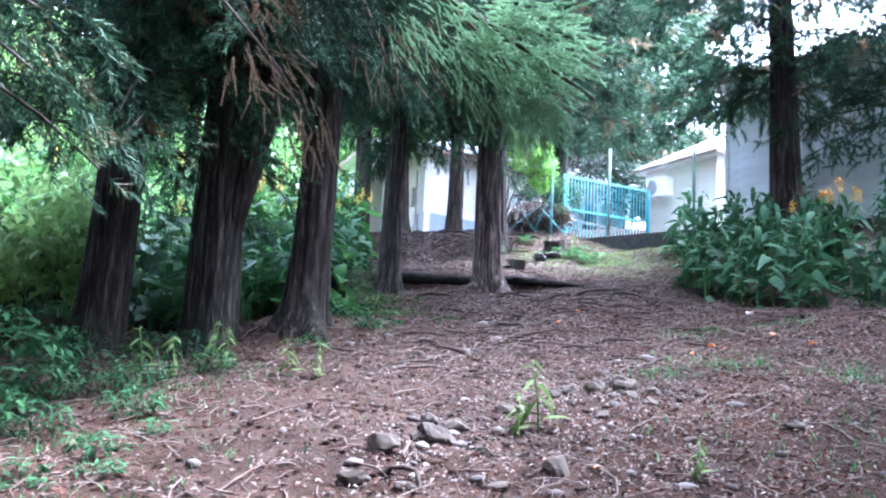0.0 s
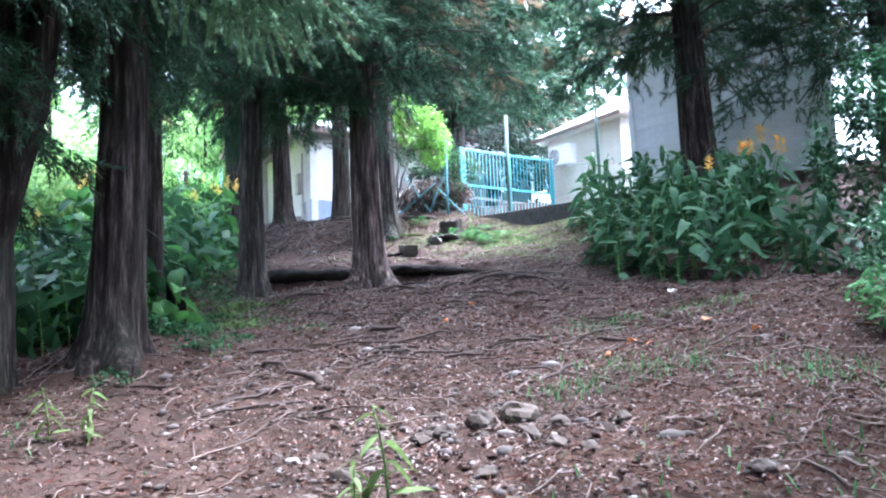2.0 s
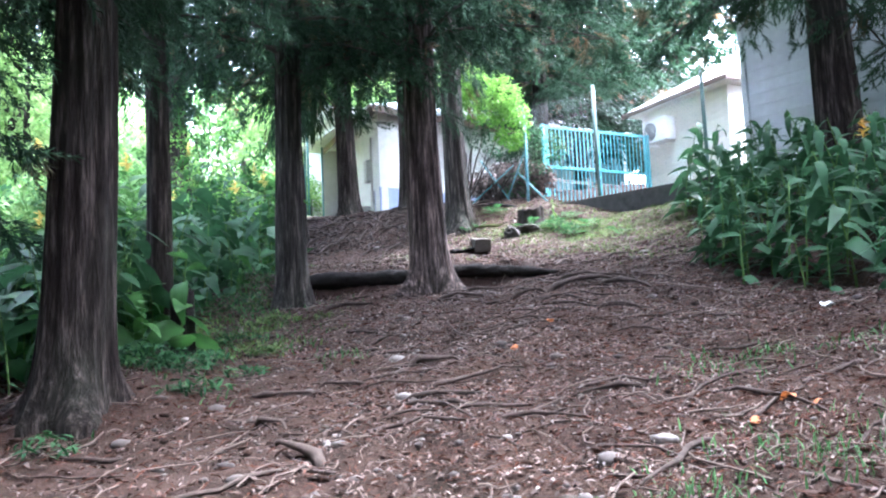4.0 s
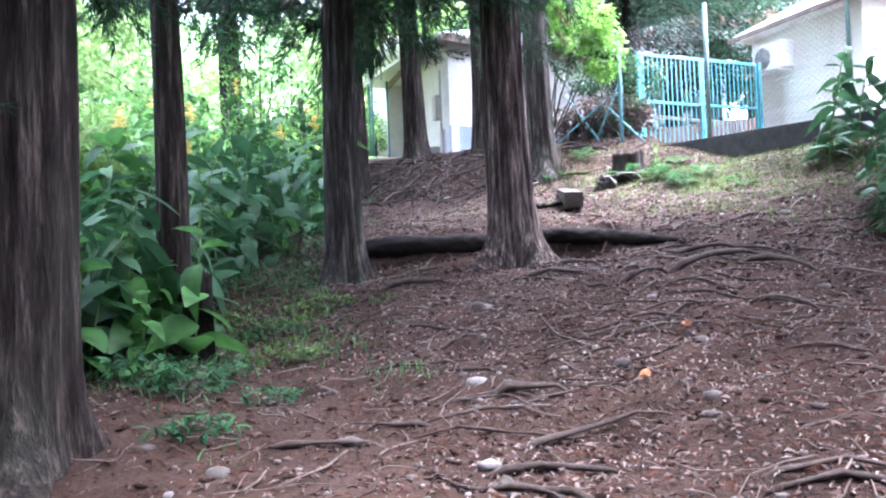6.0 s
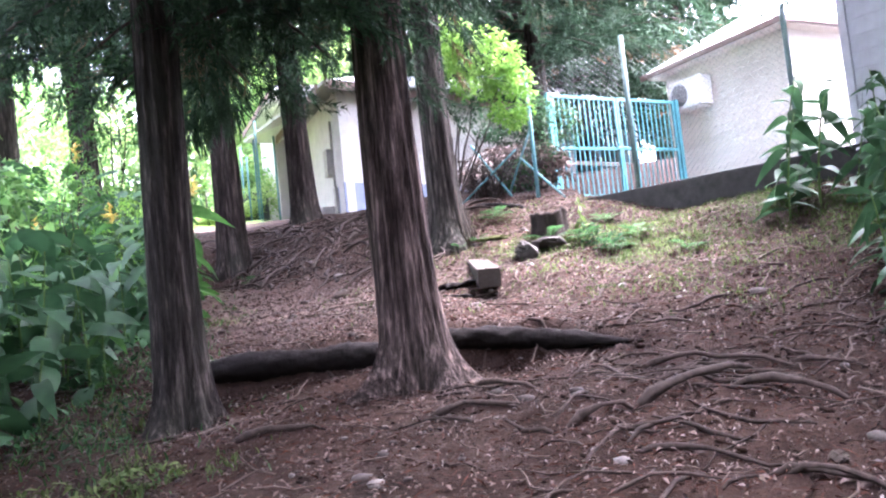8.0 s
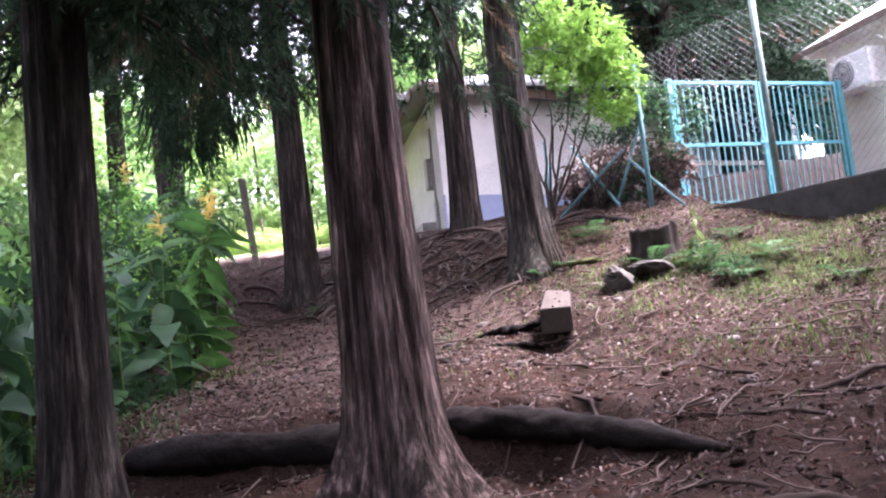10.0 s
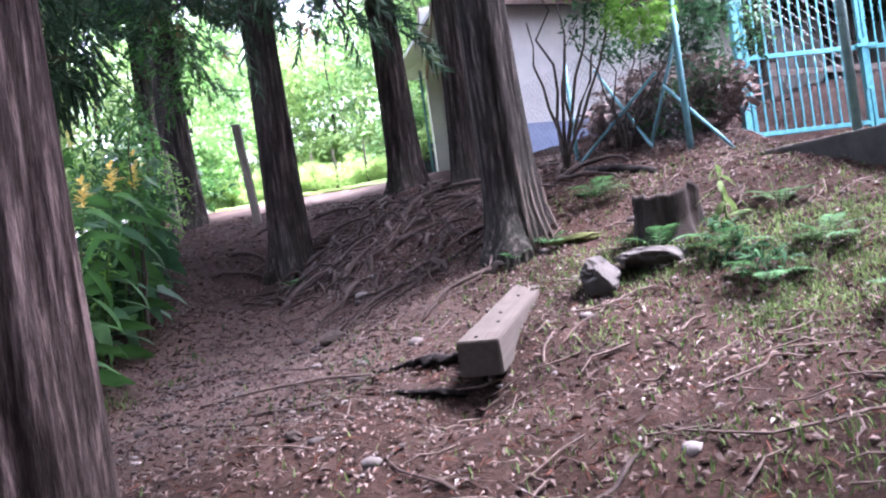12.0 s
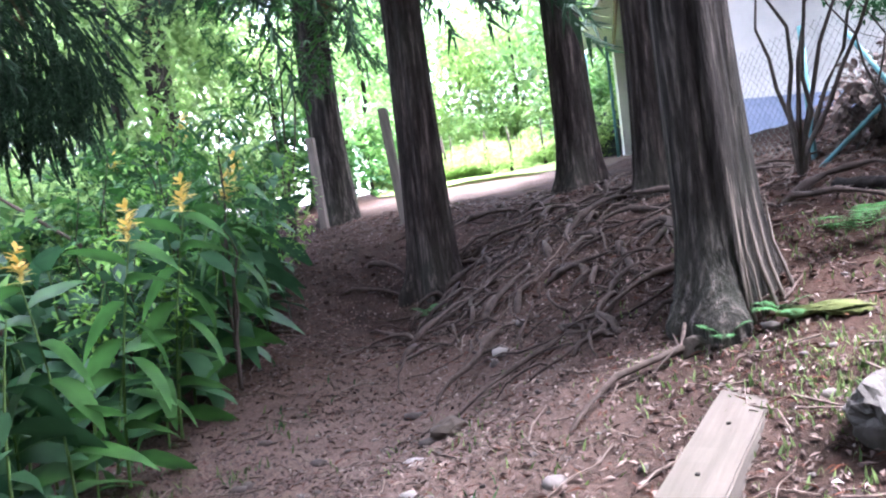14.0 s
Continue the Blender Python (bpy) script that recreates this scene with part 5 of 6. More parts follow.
def leaf_arrays(width, droop, fold=0.25, n=7, wave=0.03):
    """A lance-shaped leaf along +x, one long, folded along its midrib."""
    V, F = [], []
    for i in range(n):
        f = i / (n - 1)
        w = width * (math.sin(math.pi * min(f * 0.93 + 0.05, 1)) ** 0.8) * (1 - 0.35 * f)
        z = 0.18 * f - droop * f * f
        zz = z + wave * math.sin(f * 9)
        V += [(f, -w, zz + fold * w), (f, 0, z), (f, w, zz + fold * w)]
    for i in range(n - 1):
        a = i * 3
        F += [(a, a + 1, a + 4, a + 3), (a + 1, a + 2, a + 5, a + 4)]
    return np.array(V), np.array(F)


def plant(name, label, seed, h, leaves, size, width, material, flower=False, group=""):
    """A stalk with leaves in two ranks, perhaps a spike of petals on top."""
    rng = np.random.RandomState(seed)
    ob = empty(name, pose(0, 0, 0), label, "plant", group)
    lean = rng.uniform(-0.18, 0.18, 2)
    pts = [(lean[0] * h * f * f, lean[1] * h * f * f, h * f - 0.05 * (1 - f)) for f in np.linspace(0, 1, 7)]
    part("stalk", tube_mesh("stalk", pts, np.linspace(0.011, 0.005, 7), M_stem, 6), ob)
    metas = [mesh_from("leaf", *leaf_arrays(width, d, 0.14, 7, 0.02), material, True) for d in (0.35, 0.75, 1.2)]
    base = rng.uniform(0, 360)
    for k in range(leaves):
        f = 0.14 + 0.84 * k / max(1, leaves - 1)
        x, y, z = (np.interp(f, np.linspace(0, 1, 7), [p[i] for p in pts]) for i in range(3))
        s = size * rng.uniform(0.75, 1.15) * (1.1 - 0.35 * f)
        part("leaf", metas[rng.randint(3)], ob, m=pose(x, y, z, rng.uniform(-35, 35), -rng.uniform(-32, 34), base + 180 * (k % 2) + rng.uniform(-45, 45)) @ Matrix.Diagonal((s, s, s, 1)))
    if flower:
        V, F = leaf_arrays(0.2, 0.3, 0.2, 5)
        n = 34
        P = np.stack([np.full(n, pts[-1][0]) + rng.uniform(-0.012, 0.012, n), np.full(n, pts[-1][1]) + rng.uniform(-0.012, 0.012, n), h + rng.uniform(0.0, 0.2, n)], -1)
        part("flower_spike", mesh_from("flower_spike", *spread(V, F, P, rot_np(rng.uniform(-0.5, 0.5, n), -rng.uniform(-0.1, 1.0, n), rng.uniform(0, 6.28, n)), rng.uniform(0.05, 0.1, n)), M_petal_pale if material is M_ginger else M_petal), ob, "yellow flower spike")
    return ob


GINGER = [plant("ginger_plant", "tall plant with glossy green lance leaves" + (" and yellow flowers" if fl else ""), 70 + i, h, n, sz, 0.29, M_ginger_dark if i in (0, 1, 4) else M_ginger, fl, "leafy thicket beside the trail") for i, (h, n, sz, fl) in enumerate(((1.25, 12, 0.42, False), (0.95, 10, 0.38, False), (1.45, 13, 0.42, True), (0.6, 8, 0.34, False), (1.1, 11, 0.46, False)))]
BROAD = [plant("broadleaf_plant", "bushy plant with dark blue-green broad leaves" + (" and orange flowers" if fl else ""), 90 + i, h, n, sz, 0.23, M_ginger_dark, fl, "flowering bush on the bank") for i, (h, n, sz, fl) in enumerate(((1.1, 16, 0.30, False), (0.8, 13, 0.28, False), (1.3, 17, 0.32, True), (0.5, 10, 0.26, False)))]
used = set()


def put(kinds, k, x, y, turn, s, tilt=0.0):
    src = kinds[k]
    m = pose(x, y, G(x, y) - 0.02, tilt, 0, turn) @ Matrix.Diagonal((s, s, s, 1))
    if src.name in used:
        ob = copy_thing(src, m)
    else:
        used.add(src.name)
        ob = src
    ob.matrix_world = m
    return ob


rp = np.random.RandomState(21)
places = []


def fill(kinds, n, xr, yr, keep, weights, gap, smin=0.8, smax=1.2):
    done = tries = 0
    while done < n and tries < n * 40:
        tries += 1
        x, y = rp.uniform(*xr), rp.uniform(*yr)
        if not keep(x, y) or any((x - a) ** 2 + (y - b) ** 2 < gap * gap for a, b in places[-250:]):
            continue
        places.append((x, y))
        put(kinds, rp.choice(len(kinds), p=weights), x, y, rp.uniform(0, 360), rp.uniform(smin, smax), rp.uniform(-8, 8))
        done += 1


def left_edge(y):
    """The thicket's edge towards the trail."""
    return np.interp(y, [6, 9, 11, 12.2, 13.5, 15.5, 16.8, 18, 19.5, 21, 23], [-3.2, -3.0, -2.2, -1.55, -1.8, -1.75, -1.6, -2.1, -2.8, -4.0, -6.3])


fill(GINGER, 125, (-4.6, -1.4), (11.6, 22.5), lambda x, y: left_edge(y) - 2.0 < x < left_edge(y), (0.30, 0.2, 0.08, 0.2, 0.22), 0.24)
fill(GINGER, 60, (-8.5, -3.0), (8.0, 23.0), lambda x, y: x < left_edge(y) - 1.6, (0.4, 0.1, 0.15, 0.05, 0.3), 0.5, 1.0, 1.4)
fill(GINGER, 26, (-4.5, -1.4), (10.6, 12.6), lambda x, y: x < left_edge(y) - 0.1, (0.3, 0.2, 0.1, 0.2, 0.2), 0.22)
right_edge = lambda y: np.interp(y, [10, 11, 12.5, 13.6, 15, 16.5, 17.5], [5.4, 4.9, 4.1, 3.75, 4.35, 5.0, 5.6])
fill(BROAD, 105, (3.6, 7.5), (10.6, 17.3), lambda x, y: right_edge(y) < x < right_edge(y) + 2.3, (0.45, 0.27, 0.0, 0.28), 0.22, 0.85, 1.2)
for x, y, s in ((5.5, 12.7, 0.86), (5.62, 12.55, 0.95), (5.75, 12.8, 0.9), (5.9, 12.6, 0.97), (6.05, 12.75, 0.9), (5.85, 12.9, 0.85), (5.7, 12.65, 0.9), (6.0, 12.5, 0.88)):
    put(BROAD, 2, x, y, rp.uniform(0, 360), s)
for x, y, s in ((4.75, 17.4, 1.25), (4.95, 17.1, 1.2), (4.55, 16.9, 1.0)):
    put(BROAD, 0, x, y, rp.uniform(0, 360), s)
for x, y, s in ((-1.72, 17.25, 0.95), (-1.95, 17.7, 1.0), (-2.25, 18.3, 1.05), (-2.6, 18.9, 1.0), (-2.0, 16.6, 0.9)):
    put(GINGER, 2, x, y, rp.uniform(0, 360), s)
big_leaf = plant("broadleaf_plant", "single plant with very large drooping heart-shaped leaves", 120, 0.95, 9, 0.36, 0.42, M_ginger)
big_leaf.matrix_world = pose(-1.28, 12.05, G(-1.28, 12.05), 0, 0, 30)
for x, y, s, t in ((-2.0, 12.3, 0.95, 100), (-2.35, 12.0, 1.0, 200), (-1.75, 12.45, 0.8, 290), (-2.6, 12.6, 1.05, 10), (-1.6, 12.2, 0.7, 160), (-1.95, 11.7, 0.9, 330), (-2.2, 12.6, 1.0, 45), (-1.75, 12.0, 0.85, 75), (-2.5, 11.6, 0.9, 140), (-1.5, 11.75, 0.6, 250)):
    copy_thing(big_leaf, Matrix.Identity(4)).matrix_world = pose(x, y, G(x, y), 0, 0, t) @ Matrix.Diagonal((s, s, s, 1))
weed = plant("weed", "small bright green weed with upright leaves among stones", 130, 0.5, 12, 0.2, 0.16, M_grass)
weed.matrix_world = pose(1.2, 6.62, G(1.2, 6.62))
for x, y, s, t in ((1.05, 6.5, 0.6, 60), (-0.97, 8.04, 0.7, 10), (-0.72, 8.0, 0.65, 130), (-1.92, 8.75, 0.9, 220), (-2.0, 7.95, 0.8, 300), (2.75, 18.86, 0.85, 40), (-1.7, 8.5, 0.8, 90), (2.1, 5.7, 0.5, 45), (-2.4, 8.2, 0.9, 15)):
    copy_thing(weed, pose(x, y, G(x, y), 0, 0, t) @ Matrix.Diagonal((s, s, s, 1))).matrix_world = pose(x, y, G(x, y), 0, 0, t) @ Matrix.Diagonal((s, s, s, 1))


def fern(x, y, seed, fronds, size, label):
    rng = np.random.RandomState(seed)
    ob = empty("fern", pose(x, y, G(x, y)), label, "fern", "ferns on the bank")
    V, F = leaf_arrays(0.13, 0.2, 0.1, 4)
    for k in range(fronds):
        n = 26
        f = np.repeat(np.linspace(0.12, 1, n // 2), 2)
        side = np.tile([1, -1], n // 2)
        P = np.stack([f, 0 * f, 0.75 * f - 0.75 * f * f], -1)
        ln = 0.34 * np.sin(np.pi * np.clip(1.05 - f, 0, 1) ** 0.8) + 0.04
        W, FF = spread(V, F, P, rot_np(0.3 * side, np.full(n, 0.1), side * 1.15), ln)
        part("frond", mesh_from("frond", W, FF, M_fern), ob, m=pose(0, 0, 0, 0, rng.uniform(-42, -8), 360 * k / fronds + rng.uniform(-25, 25)) @ Matrix.Diagonal((size, size, size, 1)))
    return ob


for i, (x, y, nf, sz) in enumerate(((2.3, 18.62, 4, 0.34), (1.2, 19.0, 6, 0.17), (1.45, 19.15, 6, 0.17), (1.7, 19.9, 5, 0.3), (2.75, 18.4, 5, 0.3), (2.95, 17.9, 5, 0.28), (3.3, 18.3, 6, 0.26), (3.1, 19.1, 5, 0.25), (-2.1, 21.0, 5, 0.22), (3.6, 17.2, 5, 0.25))):
    fern(x, y, 200 + i, nf, sz, "small bright green fern on the bank")


def leafy_tree(name, x, y, stems, clouds, leaf_size, count, material, label, seed, leafw=0.2, stem_r=0.03, stem_mat=None, wobble=0.06):
    """A small tree: bent stems from one base, and a crown of single leaves in uneven clouds."""
    rng = np.random.RandomState(seed)
    ob = empty(name, pose(x, y, G(x, y)), label, "shrub" if name == "shrub" else "tree")
    for k, (ax, ay, az) in enumerate(stems):
        t = np.linspace(0, 1, 8)
        w = rng.uniform(-wobble, wobble, (8, 2)) * t[:, None]
        pts = np.stack([ax * t ** 1.2 + w[:, 0], ay * t ** 1.2 + w[:, 1], az * t - 0.05], -1)
        part("stem", tube_mesh("stem", pts, np.linspace(stem_r, stem_r * 0.25, 8), stem_mat or M_limb, 8), ob)
    P = []
    for cx, cy, cz, rx, ry, rz, share in clouds:
        n = int(count * share)
        d = rng.normal(0, 1, (n, 3))
        d /= np.linalg.norm(d, axis=1, keepdims=True)
        d *= rng.uniform(0.35, 1.0, (n, 1)) ** 0.5
        clump = np.array([noise.noise(Vector(v) * 2.2 + Vector((seed, cx, cz))) for v in d])
        d = d[clump > -0.12]
        P.append(np.stack([cx + rx * d[:, 0], cy + ry * d[:, 1], cz + rz * d[:, 2]], -1))
    P = np.concatenate(P)
    n = len(P)
    V, F = leaf_arrays(leafw, 0.3, 0.2, 4)
    W = spread(V, F, P, rot_np(rng.uniform(-0.6, 0.6, n), rng.uniform(-0.3, 0.9, n), rng.uniform(0, 6.28, n)), leaf_size * rng.uniform(0.7, 1.3, n))
    part("crown", mesh_from("crown", *W, material), ob)
    return ob


leafy_tree("small_tree", 1.2, 21.15, [(0.35, -0.1, 1.7), (0.7, -0.25, 1.5), (-0.25, 0.1, 1.6), (0.15, 0.1, 2.0), (0.9, -0.4, 1.7), (0.5, 0.1, 2.2), (-0.05, -0.2, 1.9)], [(0.55, -0.35, 2.1, 0.7, 0.6, 0.55, 0.45), (0.95, -0.5, 1.55, 0.4, 0.4, 0.6, 0.3), (0.1, -0.1, 2.5, 0.6, 0.5, 0.45, 0.25)], 0.085, 6500, M_lime, "small tree with thin stems and bright lime-green leaves", 3, 0.28, 0.022, M_limb, 0.13)
leafy_tree("sapling", -2.45, 19.0, [(0.05, 0.05, 2.1), (-0.15, 0.1, 1.7), (0.15, -0.05, 1.5)], [(0.0, 0.0, 1.6, 0.4, 0.4, 0.65, 1.0)], 0.12, 800, M_ginger, "slim sapling with narrow green leaves at the edge of the trail", 5, 0.14, 0.018)
leafy_tree("sapling", -4.4, 21.6, [(0.05, 0.05, 3.0), (-0.35, 0.1, 2.8), (0.4, -0.05, 2.6)], [(0.0, 0.0, 2.6, 0.9, 0.8, 0.9, 1.0)], 0.16, 1500, M_ginger, "young tree with long drooping narrow leaves", 6, 0.12, 0.02)
leafy_tree("shrub", 6.6, 10.9, [(0.2, 0.1, 2.2), (-0.3, 0.2, 2.0), (0.1, -0.3, 1.8), (0.45, 0.2, 2.3)], [(0.0, 0.0, 1.3, 0.9, 0.8, 0.9, 0.6), (0.3, 0.3, 2.1, 0.7, 0.7, 0.6, 0.4)], 0.11, 6500, M_ginger_dark, "dense thorny shrub with small dark leaves and bare stems", 8, 0.22, 0.016, M_twig)
leafy_tree("shrub", 6.0, 9.3, [(0.2, 0.1, 1.0), (-0.3, 0.2, 1.1), (0.1, -0.3, 0.9)], [(0.0, 0.0, 0.5, 0.9, 0.8, 0.6, 1.0)], 0.08, 2600, M_ginger_dark, "low dense shrub in the shade of the bank", 9, 0.22, 0.014, M_twig)
leafy_tree("shrub", 5.2, 8.6, [(0.2, 0.1, 0.6), (-0.3, 0.2, 0.5)], [(0.0, 0.0, 0.28, 0.5, 0.45, 0.3, 1.0)], 0.10, 700, M_fern, "low green undergrowth beside the slope", 10, 0.2, 0.01, M_twig)
leafy_tree("shrub", -3.3, 7.2, [(0.2, 0.1, 0.8), (-0.3, 0.2, 0.9)], [(0.0, 0.0, 0.4, 0.8, 0.6, 0.45, 1.0)], 0.12, 1000, M_under, "low green undergrowth in deep shade", 11, 0.2, 0.01, M_twig)

UNDER = [(-0.65, 10.7, 0.26, 0.12, 200), (-0.95, 11.25, 0.3, 0.16, 240), (-0.45, 11.3, 0.22, 0.1, 150), (-1.3, 11.3, 0.3, 0.22, 260), (-1.9, 6.9, 0.3, 0.22, 240), (-2.2, 7.6, 0.32, 0.26, 260), (-1.75, 8.3, 0.24, 0.2, 180), (-1.8, 6.1, 0.22, 0.16, 150), (-2.3, 9.2, 0.35, 0.3, 260), (-1.1, 9.5, 0.2, 0.14, 110), (-2.86, 7.2, 0.4, 0.35, 420), (-2.42, 6.4, 0.32, 0.28, 300), (-3.2, 8.3, 0.45, 0.4, 450), (-2.46, 7.55, 0.3, 0.2, 200), (-3.0, 6.7, 0.4, 0.35, 400), (-2.6, 8.9, 0.35, 0.3, 260), (-3.9, 9.2, 0.5, 0.5, 500), (-2.0, 5.6, 0.2, 0.16, 130), (-1.6, 5.75, 0.18, 0.13, 110), (-1.57, 6.5, 0.12, 0.12, 50), (-3.4, 11.2, 0.5, 0.5, 450), (2.75, 18.3, 0.16, 0.3, 160), (2.95, 18.0, 0.18, 0.2, 140)]
for i, (x, y, r, h, n) in enumerate(UNDER):
    leafy_tree("shrub", x, y, [(0.1, 0.05, h), (-0.12, 0.1, h * 0.9), (0.05, -0.12, h * 0.8)], [(0.0, 0.0, h * 0.5, r, r * 0.8, h * 0.55, 1.0)], 0.08, n, M_under, "low dark green undergrowth on the shaded litter", 40 + i, 0.16, 0.006, M_twig)

# ---- thicket and woodland further off ----


def make_bush(seed, count, leaf, material):
    rng = np.random.RandomState(seed)
    P = []
    for _ in range(16):
        c = np.array([rng.uniform(-0.7, 0.7), rng.uniform(-0.7, 0.7), rng.uniform(0.35, 1.3)])
        n = count // 16
        d = rng.normal(0, 1, (n, 3))
        d /= np.linalg.norm(d, axis=1, keepdims=True)
        P.append(c + d * rng.uniform(0.18, 0.5) * rng.uniform(0.35, 1.1, (n, 1)))
    P = np.concatenate(P)
    P = P[P[:, 2] > -0.05]
    n = len(P)
    V = np.array([(0, 0, 0), (0.55, -0.27, 0.12), (1, 0.12, -0.15)], float)
    F = np.array([(0, 1, 2)])
    return mesh_from("foliage", *spread(V, F, P, rot_np(rng.uniform(-0.6, 0.6, n), rng.uniform(-0.5, 0.9, n), rng.uniform(0, 6.28, n)), leaf * rng.uniform(0.6, 1.4, n)), material)


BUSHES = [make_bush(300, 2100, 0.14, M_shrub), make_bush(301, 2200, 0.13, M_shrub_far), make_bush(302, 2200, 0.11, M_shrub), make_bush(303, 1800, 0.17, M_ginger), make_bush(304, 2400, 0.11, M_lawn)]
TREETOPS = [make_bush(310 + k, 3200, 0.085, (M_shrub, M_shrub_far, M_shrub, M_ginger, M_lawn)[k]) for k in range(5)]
bush_stem = tube_mesh("stem", [(0, 0, -0.2), (0.05, 0.03, 0.5), (0.0, 0.05, 1.1)], [0.05, 0.035, 0.015], M_limb, 7)
tree_stem = tube_mesh("trunk", [(0, 0, -0.3), (0.06, 0.03, 1.2), (-0.02, 0.05, 2.4), (0.05, 0.0, 3.8)], [0.11, 0.09, 0.075, 0.04], M_bark_grey, 10)


def clearing(x, y):
    """True on the open grassy bank beyond the root mound."""
    return 26.5 < y < 43 and 1.9 - 0.80 * (y - 15) < x < 1.9 - 0.40 * (y - 15)


def bush(x, y, k, s, sz, turn, label="leafy green bush in the thicket"):
    if k < 4 and clearing(x, y):
        return None
    ob = empty("bush", pose(x, y, float(terrain(x, y)), 0, 0, turn), label, "bush", "bushes of the thicket")
    part("stem", bush_stem, ob)
    part("foliage", BUSHES[k], ob, m=Matrix.Diagonal((s, s, sz, 1)))
    return ob


def round_tree(x, y, k, s, turn, label="leafy broadleaf tree with a pale thin trunk"):
    if clearing(x, y):
        return None
    ob = empty("broadleaf_tree", pose(x, y, float(terrain(x, y)), 0, 0, turn), label, "tree", "trees beyond the thicket")
    part("trunk", tree_stem, ob, m=Matrix.Diagonal((1, 1, s * 0.5, 1)))
    part("foliage", TREETOPS[k], ob, m=Matrix.Translation((0, 0, 0.4 * s)) @ Matrix.Diagonal((s, s, s * 1.35, 1)))
    return ob


rb = np.random.RandomState(33)
for _ in range(58):
    y = rb.uniform(7.5, 27)
    x = left_edge(min(y, 23)) - rb.uniform(2.2, 7.5) if y < 23 else rb.uniform(-16, -7.2)
    bush(x, y, rb.randint(4), rb.uniform(0.8, 1.5), rb.uniform(0.9, 1.6), rb.uniform(0, 360))
for x, y, k, s in ((-3.2, 33.5, 1, 1.3), (-5.0, 34.5, 0, 1.5), (-6.8, 31.0, 2, 1.2), (-8.0, 29.0, 1, 1.4), (-1.8, 34.0, 2, 1.5), (-6.0, 36.5, 1, 1.8), (-9.5, 34.0, 0, 1.7), (-3.6, 37.5, 1, 1.9), (-7.3, 27.0, 2, 1.1), (-11, 31.0, 1, 1.8), (-13, 36.0, 0, 2.0)):
    bush(x, y, k, s, s, 50 * x, "bright green shrub on the far bank")
for i in range(26):
    a = radians(150 - 75 * i / 25)
    d = 26 + 6 * rb.rand() if i % 2 else 34 + 8 * rb.rand()
    x, y = -1 + d * math.cos(a) * 0.75, 12 + d * math.sin(a) * 0.85
    if x > 3.0:
        continue
    round_tree(x, y, rb.randint(3), rb.uniform(2.4, 3.6), rb.uniform(0, 360))
# the last three stand unseen behind the start of the walk
for x, y, k, s in ((-10.5, 12, 0, 2.4), (-11.0, 15.5, 2, 2.6), (-9.5, 18.5, 0, 2.0), (-12, 9.5, 1, 2.6), (-10.0, 6.5, 1, 2.4), (-9.0, 22.5, 2, 2.2), (-13, 18.5, 1, 3.0), (-12.5, 25.0, 0, 2.6), (9.5, 9.0, 1, 2.2), (10.5, 12.5, 1, 2.4), (12.0, 6.0, 1, 2.6), (-7.5, 3.5, 1, 2.2), (9.0, 2.0, 1, 2.4), (0, -9, 1, 3.0), (-7, -7, 1, 3.0), (7, -9, 1, 3.0)):
    round_tree(x, y, k, s, 40 * x)
for x, y, k, s in ((-6.0, 38.0, 1, 3.4), (-3.0, 41.0, 1, 3.6), (-9.0, 40.0, 0, 3.4), (-4.6, 44.0, 1, 4.2), (-1.0, 38.0, 2, 3.0), (-8.0, 46.0, 1, 4.0)):
    round_tree(x, y, k, s, 33 * x)
for x, y, k, s in ((-4.4, 31.5, 2, 1.0), (-5.6, 30.0, 0, 0.9), (-3.0, 31.0, 1, 1.0), (-6.2, 33.0, 2, 1.4), (-4.0, 35.5, 0, 1.8), (-2.4, 36.5, 1, 1.9)):
    bush(x, y, k, s, s, 71 * x, "bright green shrub on the far bank")
for x, y, k, s in ((-7.0, 29.5, 1, 1.3), (-2.0, 32.2, 1, 1.2), (-1.0, 35.0, 0, 1.8), (-5.2, 33.0, 1, 1.5), (-7.6, 33.5, 0, 1.7), (-8.6, 31.5, 2, 1.5), (-0.6, 32.5, 1, 1.2), (-3.4, 35.0, 1, 1.9), (-5.4, 38.5, 0, 2.2), (-7.6, 37.0, 1, 2.2)):
    bush(x, y, k, s, s, 87 * x, "bright green shrub on the far bank")
for k in range(13):
    bush(-17 + 1.7 * k, 47 + (k % 3), 1, 2.4, 2.2, 40 * k, "green shrub at the far edge of the clearing")
# half ring of unseen trees added to close off the sky behind
for k in range(16):
    ang = radians(180 + 180 * k / 15)
    round_tree(1 + 13.5 * math.cos(ang), -0.5 + 10.5 * math.sin(ang), 1, 3.3, 55 * k, "unseen tree added behind the lower path to block the sky")
# the grassy bank of the clearing, its sunlight put into the pale green
lx, ly = np.meshgrid(np.linspace(-26, -3.2, 60), np.linspace(27.2, 44, 50), indexing="ij")
keep = np.array([[clearing(a, b) for b in ly[0]] for a in lx[:, 0]])
li, lj = np.nonzero(keep[:-1, :-1] & keep[1:, :-1] & keep[:-1, 1:] & keep[1:, 1:])
lF = np.stack([li * 50 + lj, (li + 1) * 50 + lj, (li + 1) * 50 + lj + 1, li * 50 + lj + 1], -1)
lz = terrain(lx, ly) + 0.05 + 0.05 * np.sin(lx * 2.1) * np.sin(ly * 1.7)
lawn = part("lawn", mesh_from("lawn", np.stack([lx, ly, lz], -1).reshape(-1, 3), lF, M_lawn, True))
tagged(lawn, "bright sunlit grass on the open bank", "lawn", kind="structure")
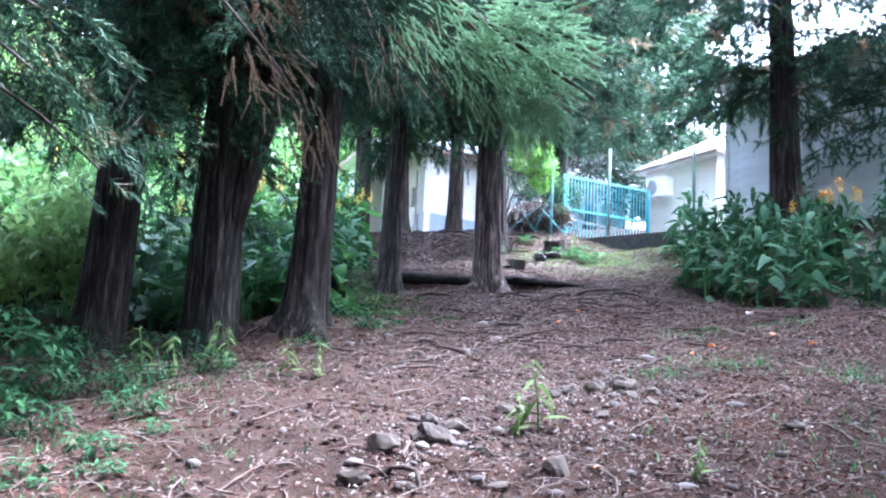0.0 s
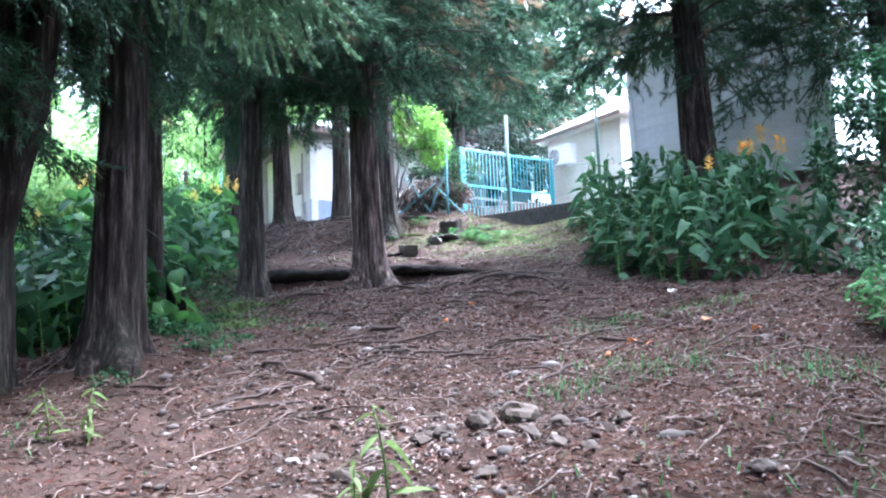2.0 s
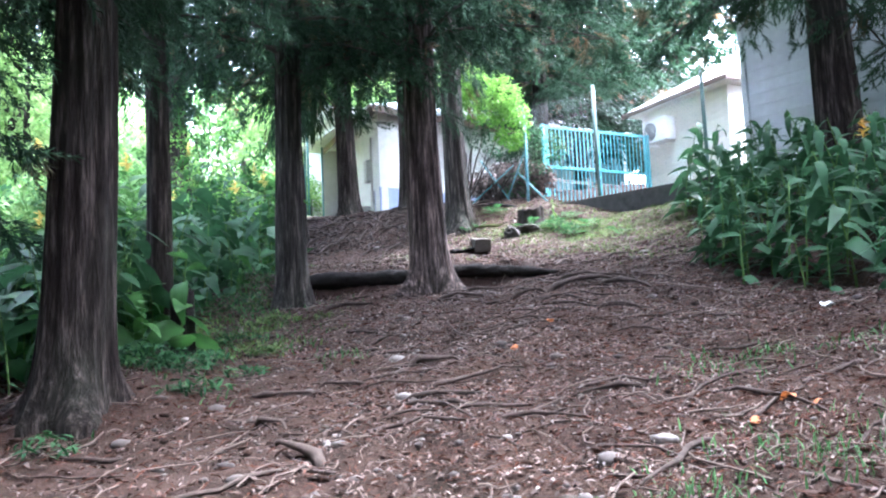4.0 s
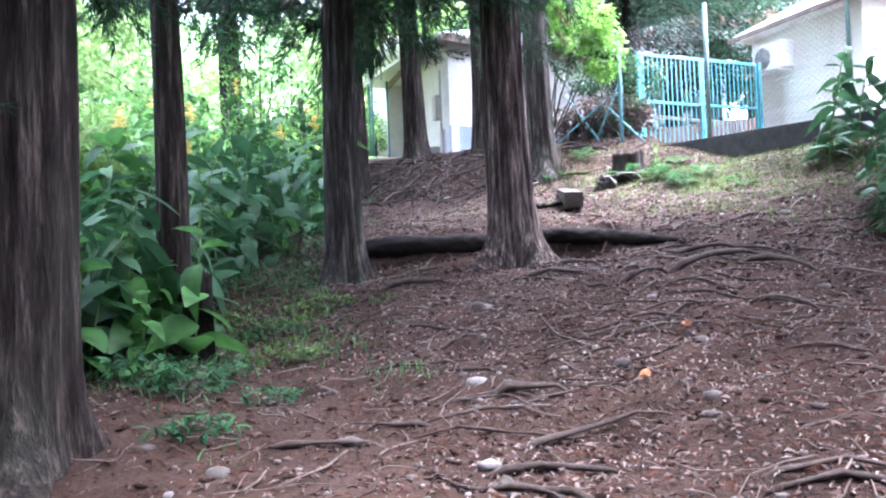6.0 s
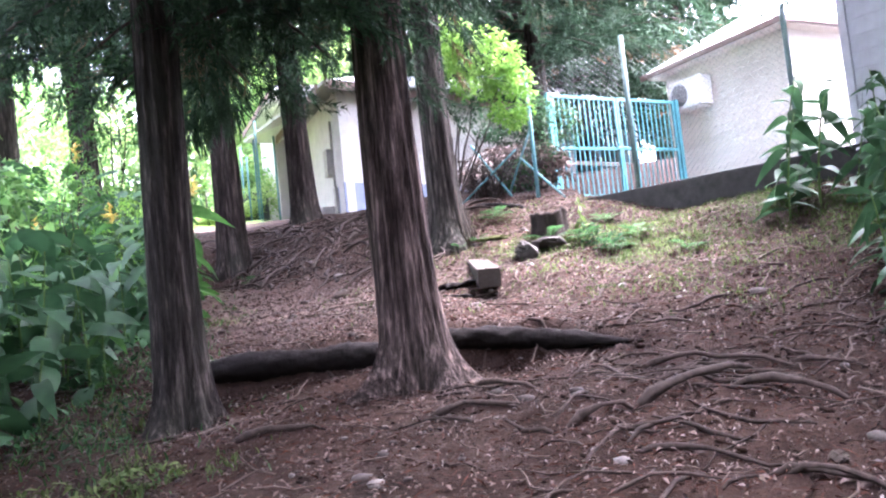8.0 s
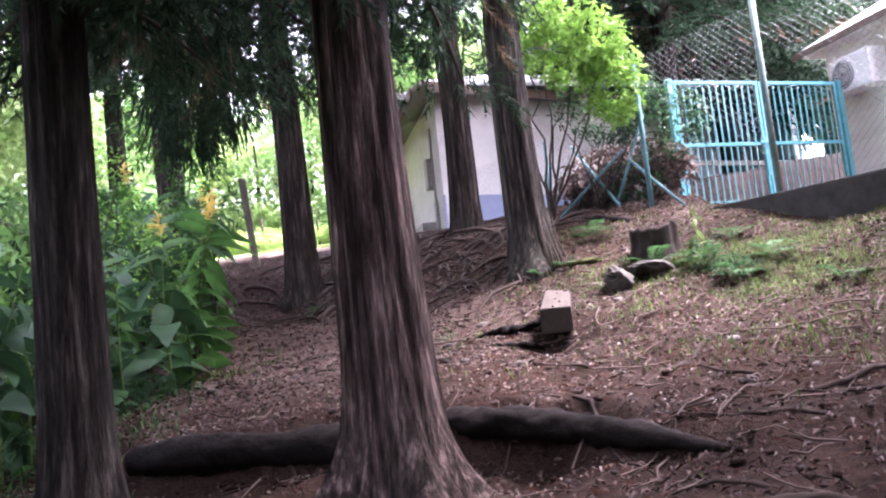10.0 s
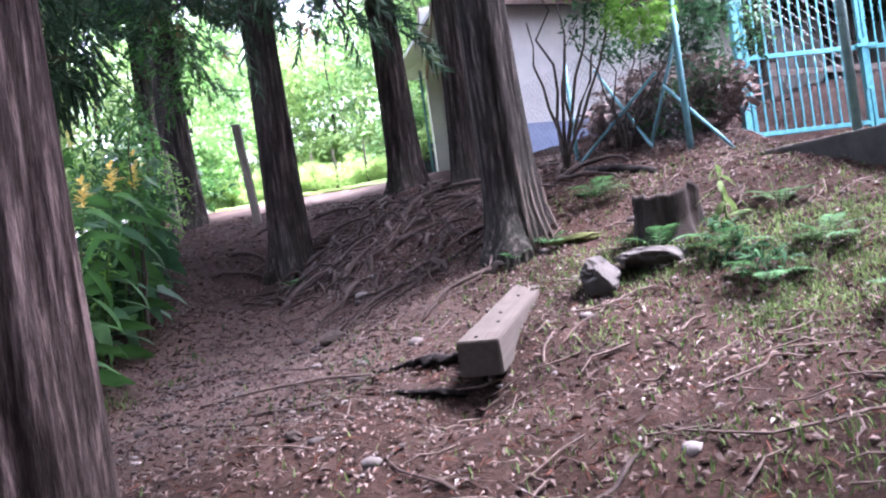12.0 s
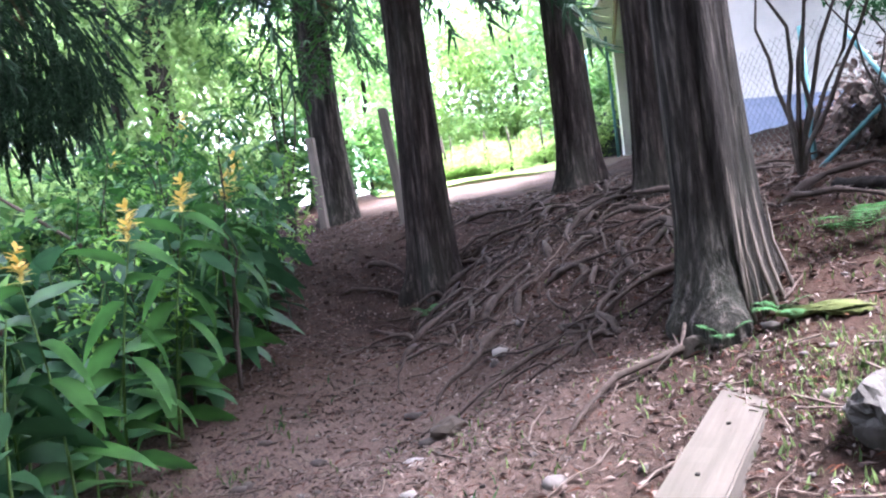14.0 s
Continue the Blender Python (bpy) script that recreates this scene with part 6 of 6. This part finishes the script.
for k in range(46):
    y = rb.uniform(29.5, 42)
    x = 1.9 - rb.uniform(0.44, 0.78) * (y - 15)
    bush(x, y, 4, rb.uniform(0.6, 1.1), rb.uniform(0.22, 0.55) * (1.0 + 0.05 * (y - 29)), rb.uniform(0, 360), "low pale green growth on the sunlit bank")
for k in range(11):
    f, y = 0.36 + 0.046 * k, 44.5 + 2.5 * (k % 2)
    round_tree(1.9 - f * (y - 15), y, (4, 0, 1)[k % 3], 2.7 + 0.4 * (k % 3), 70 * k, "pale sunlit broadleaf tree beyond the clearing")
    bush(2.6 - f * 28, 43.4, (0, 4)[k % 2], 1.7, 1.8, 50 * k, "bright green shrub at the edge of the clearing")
# row of shrubs out of view, added to shade the lower left ground
for k in range(8):
    bush(-5.6 - 0.9 * (k % 2), 2.6 + 0.8 * k, 1, 1.5, 1.9, 63 * k, "unseen shrub added beside the lower path for shade")
leafy_tree("shrub", 1.8, 21.3, [(0.5, 0.1, 1.5), (-0.4, -0.1, 1.6), (0.2, 0.3, 1.7), (0.8, -0.1, 1.2), (-0.1, -0.2, 1.2), (0.9, 0.1, 1.6)], [(0.3, 0.0, 1.35, 0.8, 0.35, 0.5, 0.6), (0.9, 0.0, 1.0, 0.6, 0.3, 0.5, 0.4)], 0.07, 3800, M_ginger_dark, "tangled dark twiggy shrub inside the wire fence", 61, 0.24, 0.013, M_limb, 0.15)
leafy_tree("shrub", 2.3, 21.6, [(0.1, 0.05, 0.5), (-0.12, 0.1, 0.45), (0.25, -0.1, 0.4)], [(0.0, 0.0, 0.3, 0.45, 0.3, 0.3, 1.0)], 0.08, 700, M_fern, "low green bush at the foot of the wire fence", 62, 0.2, 0.008, M_twig)
# arching pale bamboo cane over the thicket
lying("bamboo_cane", [(-5.0, 17.2, 5.6), (-5.3, 17.9, 5.75), (-5.2, 18.6, 5.5), (-4.7, 19.2, 4.9), (-4.2, 19.6, 4.0)], [0.012, 0.018, 0.022, 0.024, 0.025], M_twig, "pale dry cane arching over the thicket", "cane", 8, 0.05)
# dry brush heaped behind the wire fence
for i, (x, y, h, w) in enumerate(((1.9, 22.2, 0.65, 0.75), (2.4, 21.8, 0.85, 0.7), (2.1, 22.7, 0.9, 0.9))):
    rd_ = random.Random(90 + i)
    stems = [(rd_.uniform(-w, w), rd_.uniform(-0.5, 0.5), rd_.uniform(0.5, 1.2) * h) for _ in range(16)]
    leafy_tree("shrub", x, y, stems, [(0, 0, h * 0.45, w, 0.55, h * 0.5, 1.0)], 0.10, 2300, M_dry, "heap of dry brown vines and dead leaves behind the wire fence", 90 + i, 0.3, 0.009, M_twig, 0.2)
# undergrowth along the shaded verge
for i, (x, y, r, h) in enumerate(((-0.95, 12.7, 0.25, 0.16), (-1.25, 13.3, 0.35, 0.22), (-1.5, 14.0, 0.4, 0.3), (-1.2, 14.7, 0.3, 0.2), (-0.75, 13.6, 0.22, 0.12), (-1.6, 15.2, 0.4, 0.28), (-1.0, 11.6, 0.25, 0.16), (-0.55, 12.2, 0.16, 0.1), (-1.9, 15.9, 0.4, 0.3), (-1.7, 16.7, 0.3, 0.22), (-1.4, 12.75, 0.3, 0.25))):
    leafy_tree("shrub", x, y, [(0.1, 0.05, h), (-0.12, 0.1, h * 0.9), (0.05, -0.12, h * 0.8)], [(0.0, 0.0, h * 0.4, r * 1.3, r * 1.1, h * 0.55, 1.0)], 0.06, 300, (M_under, M_grass, M_under)[i % 3], "low leafy weeds on the shaded verge of the path", 140 + i, 0.2, 0.005, M_twig)
# small-leaved young growth at the thicket's edge beside the upper trail
for i, (x, y, h) in enumerate(((-2.75, 18.3, 1.5), (-3.2, 19.6, 1.7), (-3.7, 20.7, 1.6), (-3.6, 18.7, 2.0), (-4.4, 20.0, 2.2))):
    leafy_tree("sapling", x, y, [(0.1, 0.05, h), (-0.2, 0.15, h * 0.9), (0.2, -0.15, h * 0.8), (-0.05, -0.2, h * 0.85)], [(0.0, 0.0, h * 0.6, 0.5, 0.45, h * 0.42, 1.0)], 0.075, 900, (M_lime, M_ginger)[i % 2], "young leafy sapling with small bright green leaves", 170 + i, 0.22, 0.012, M_limb, 0.1)
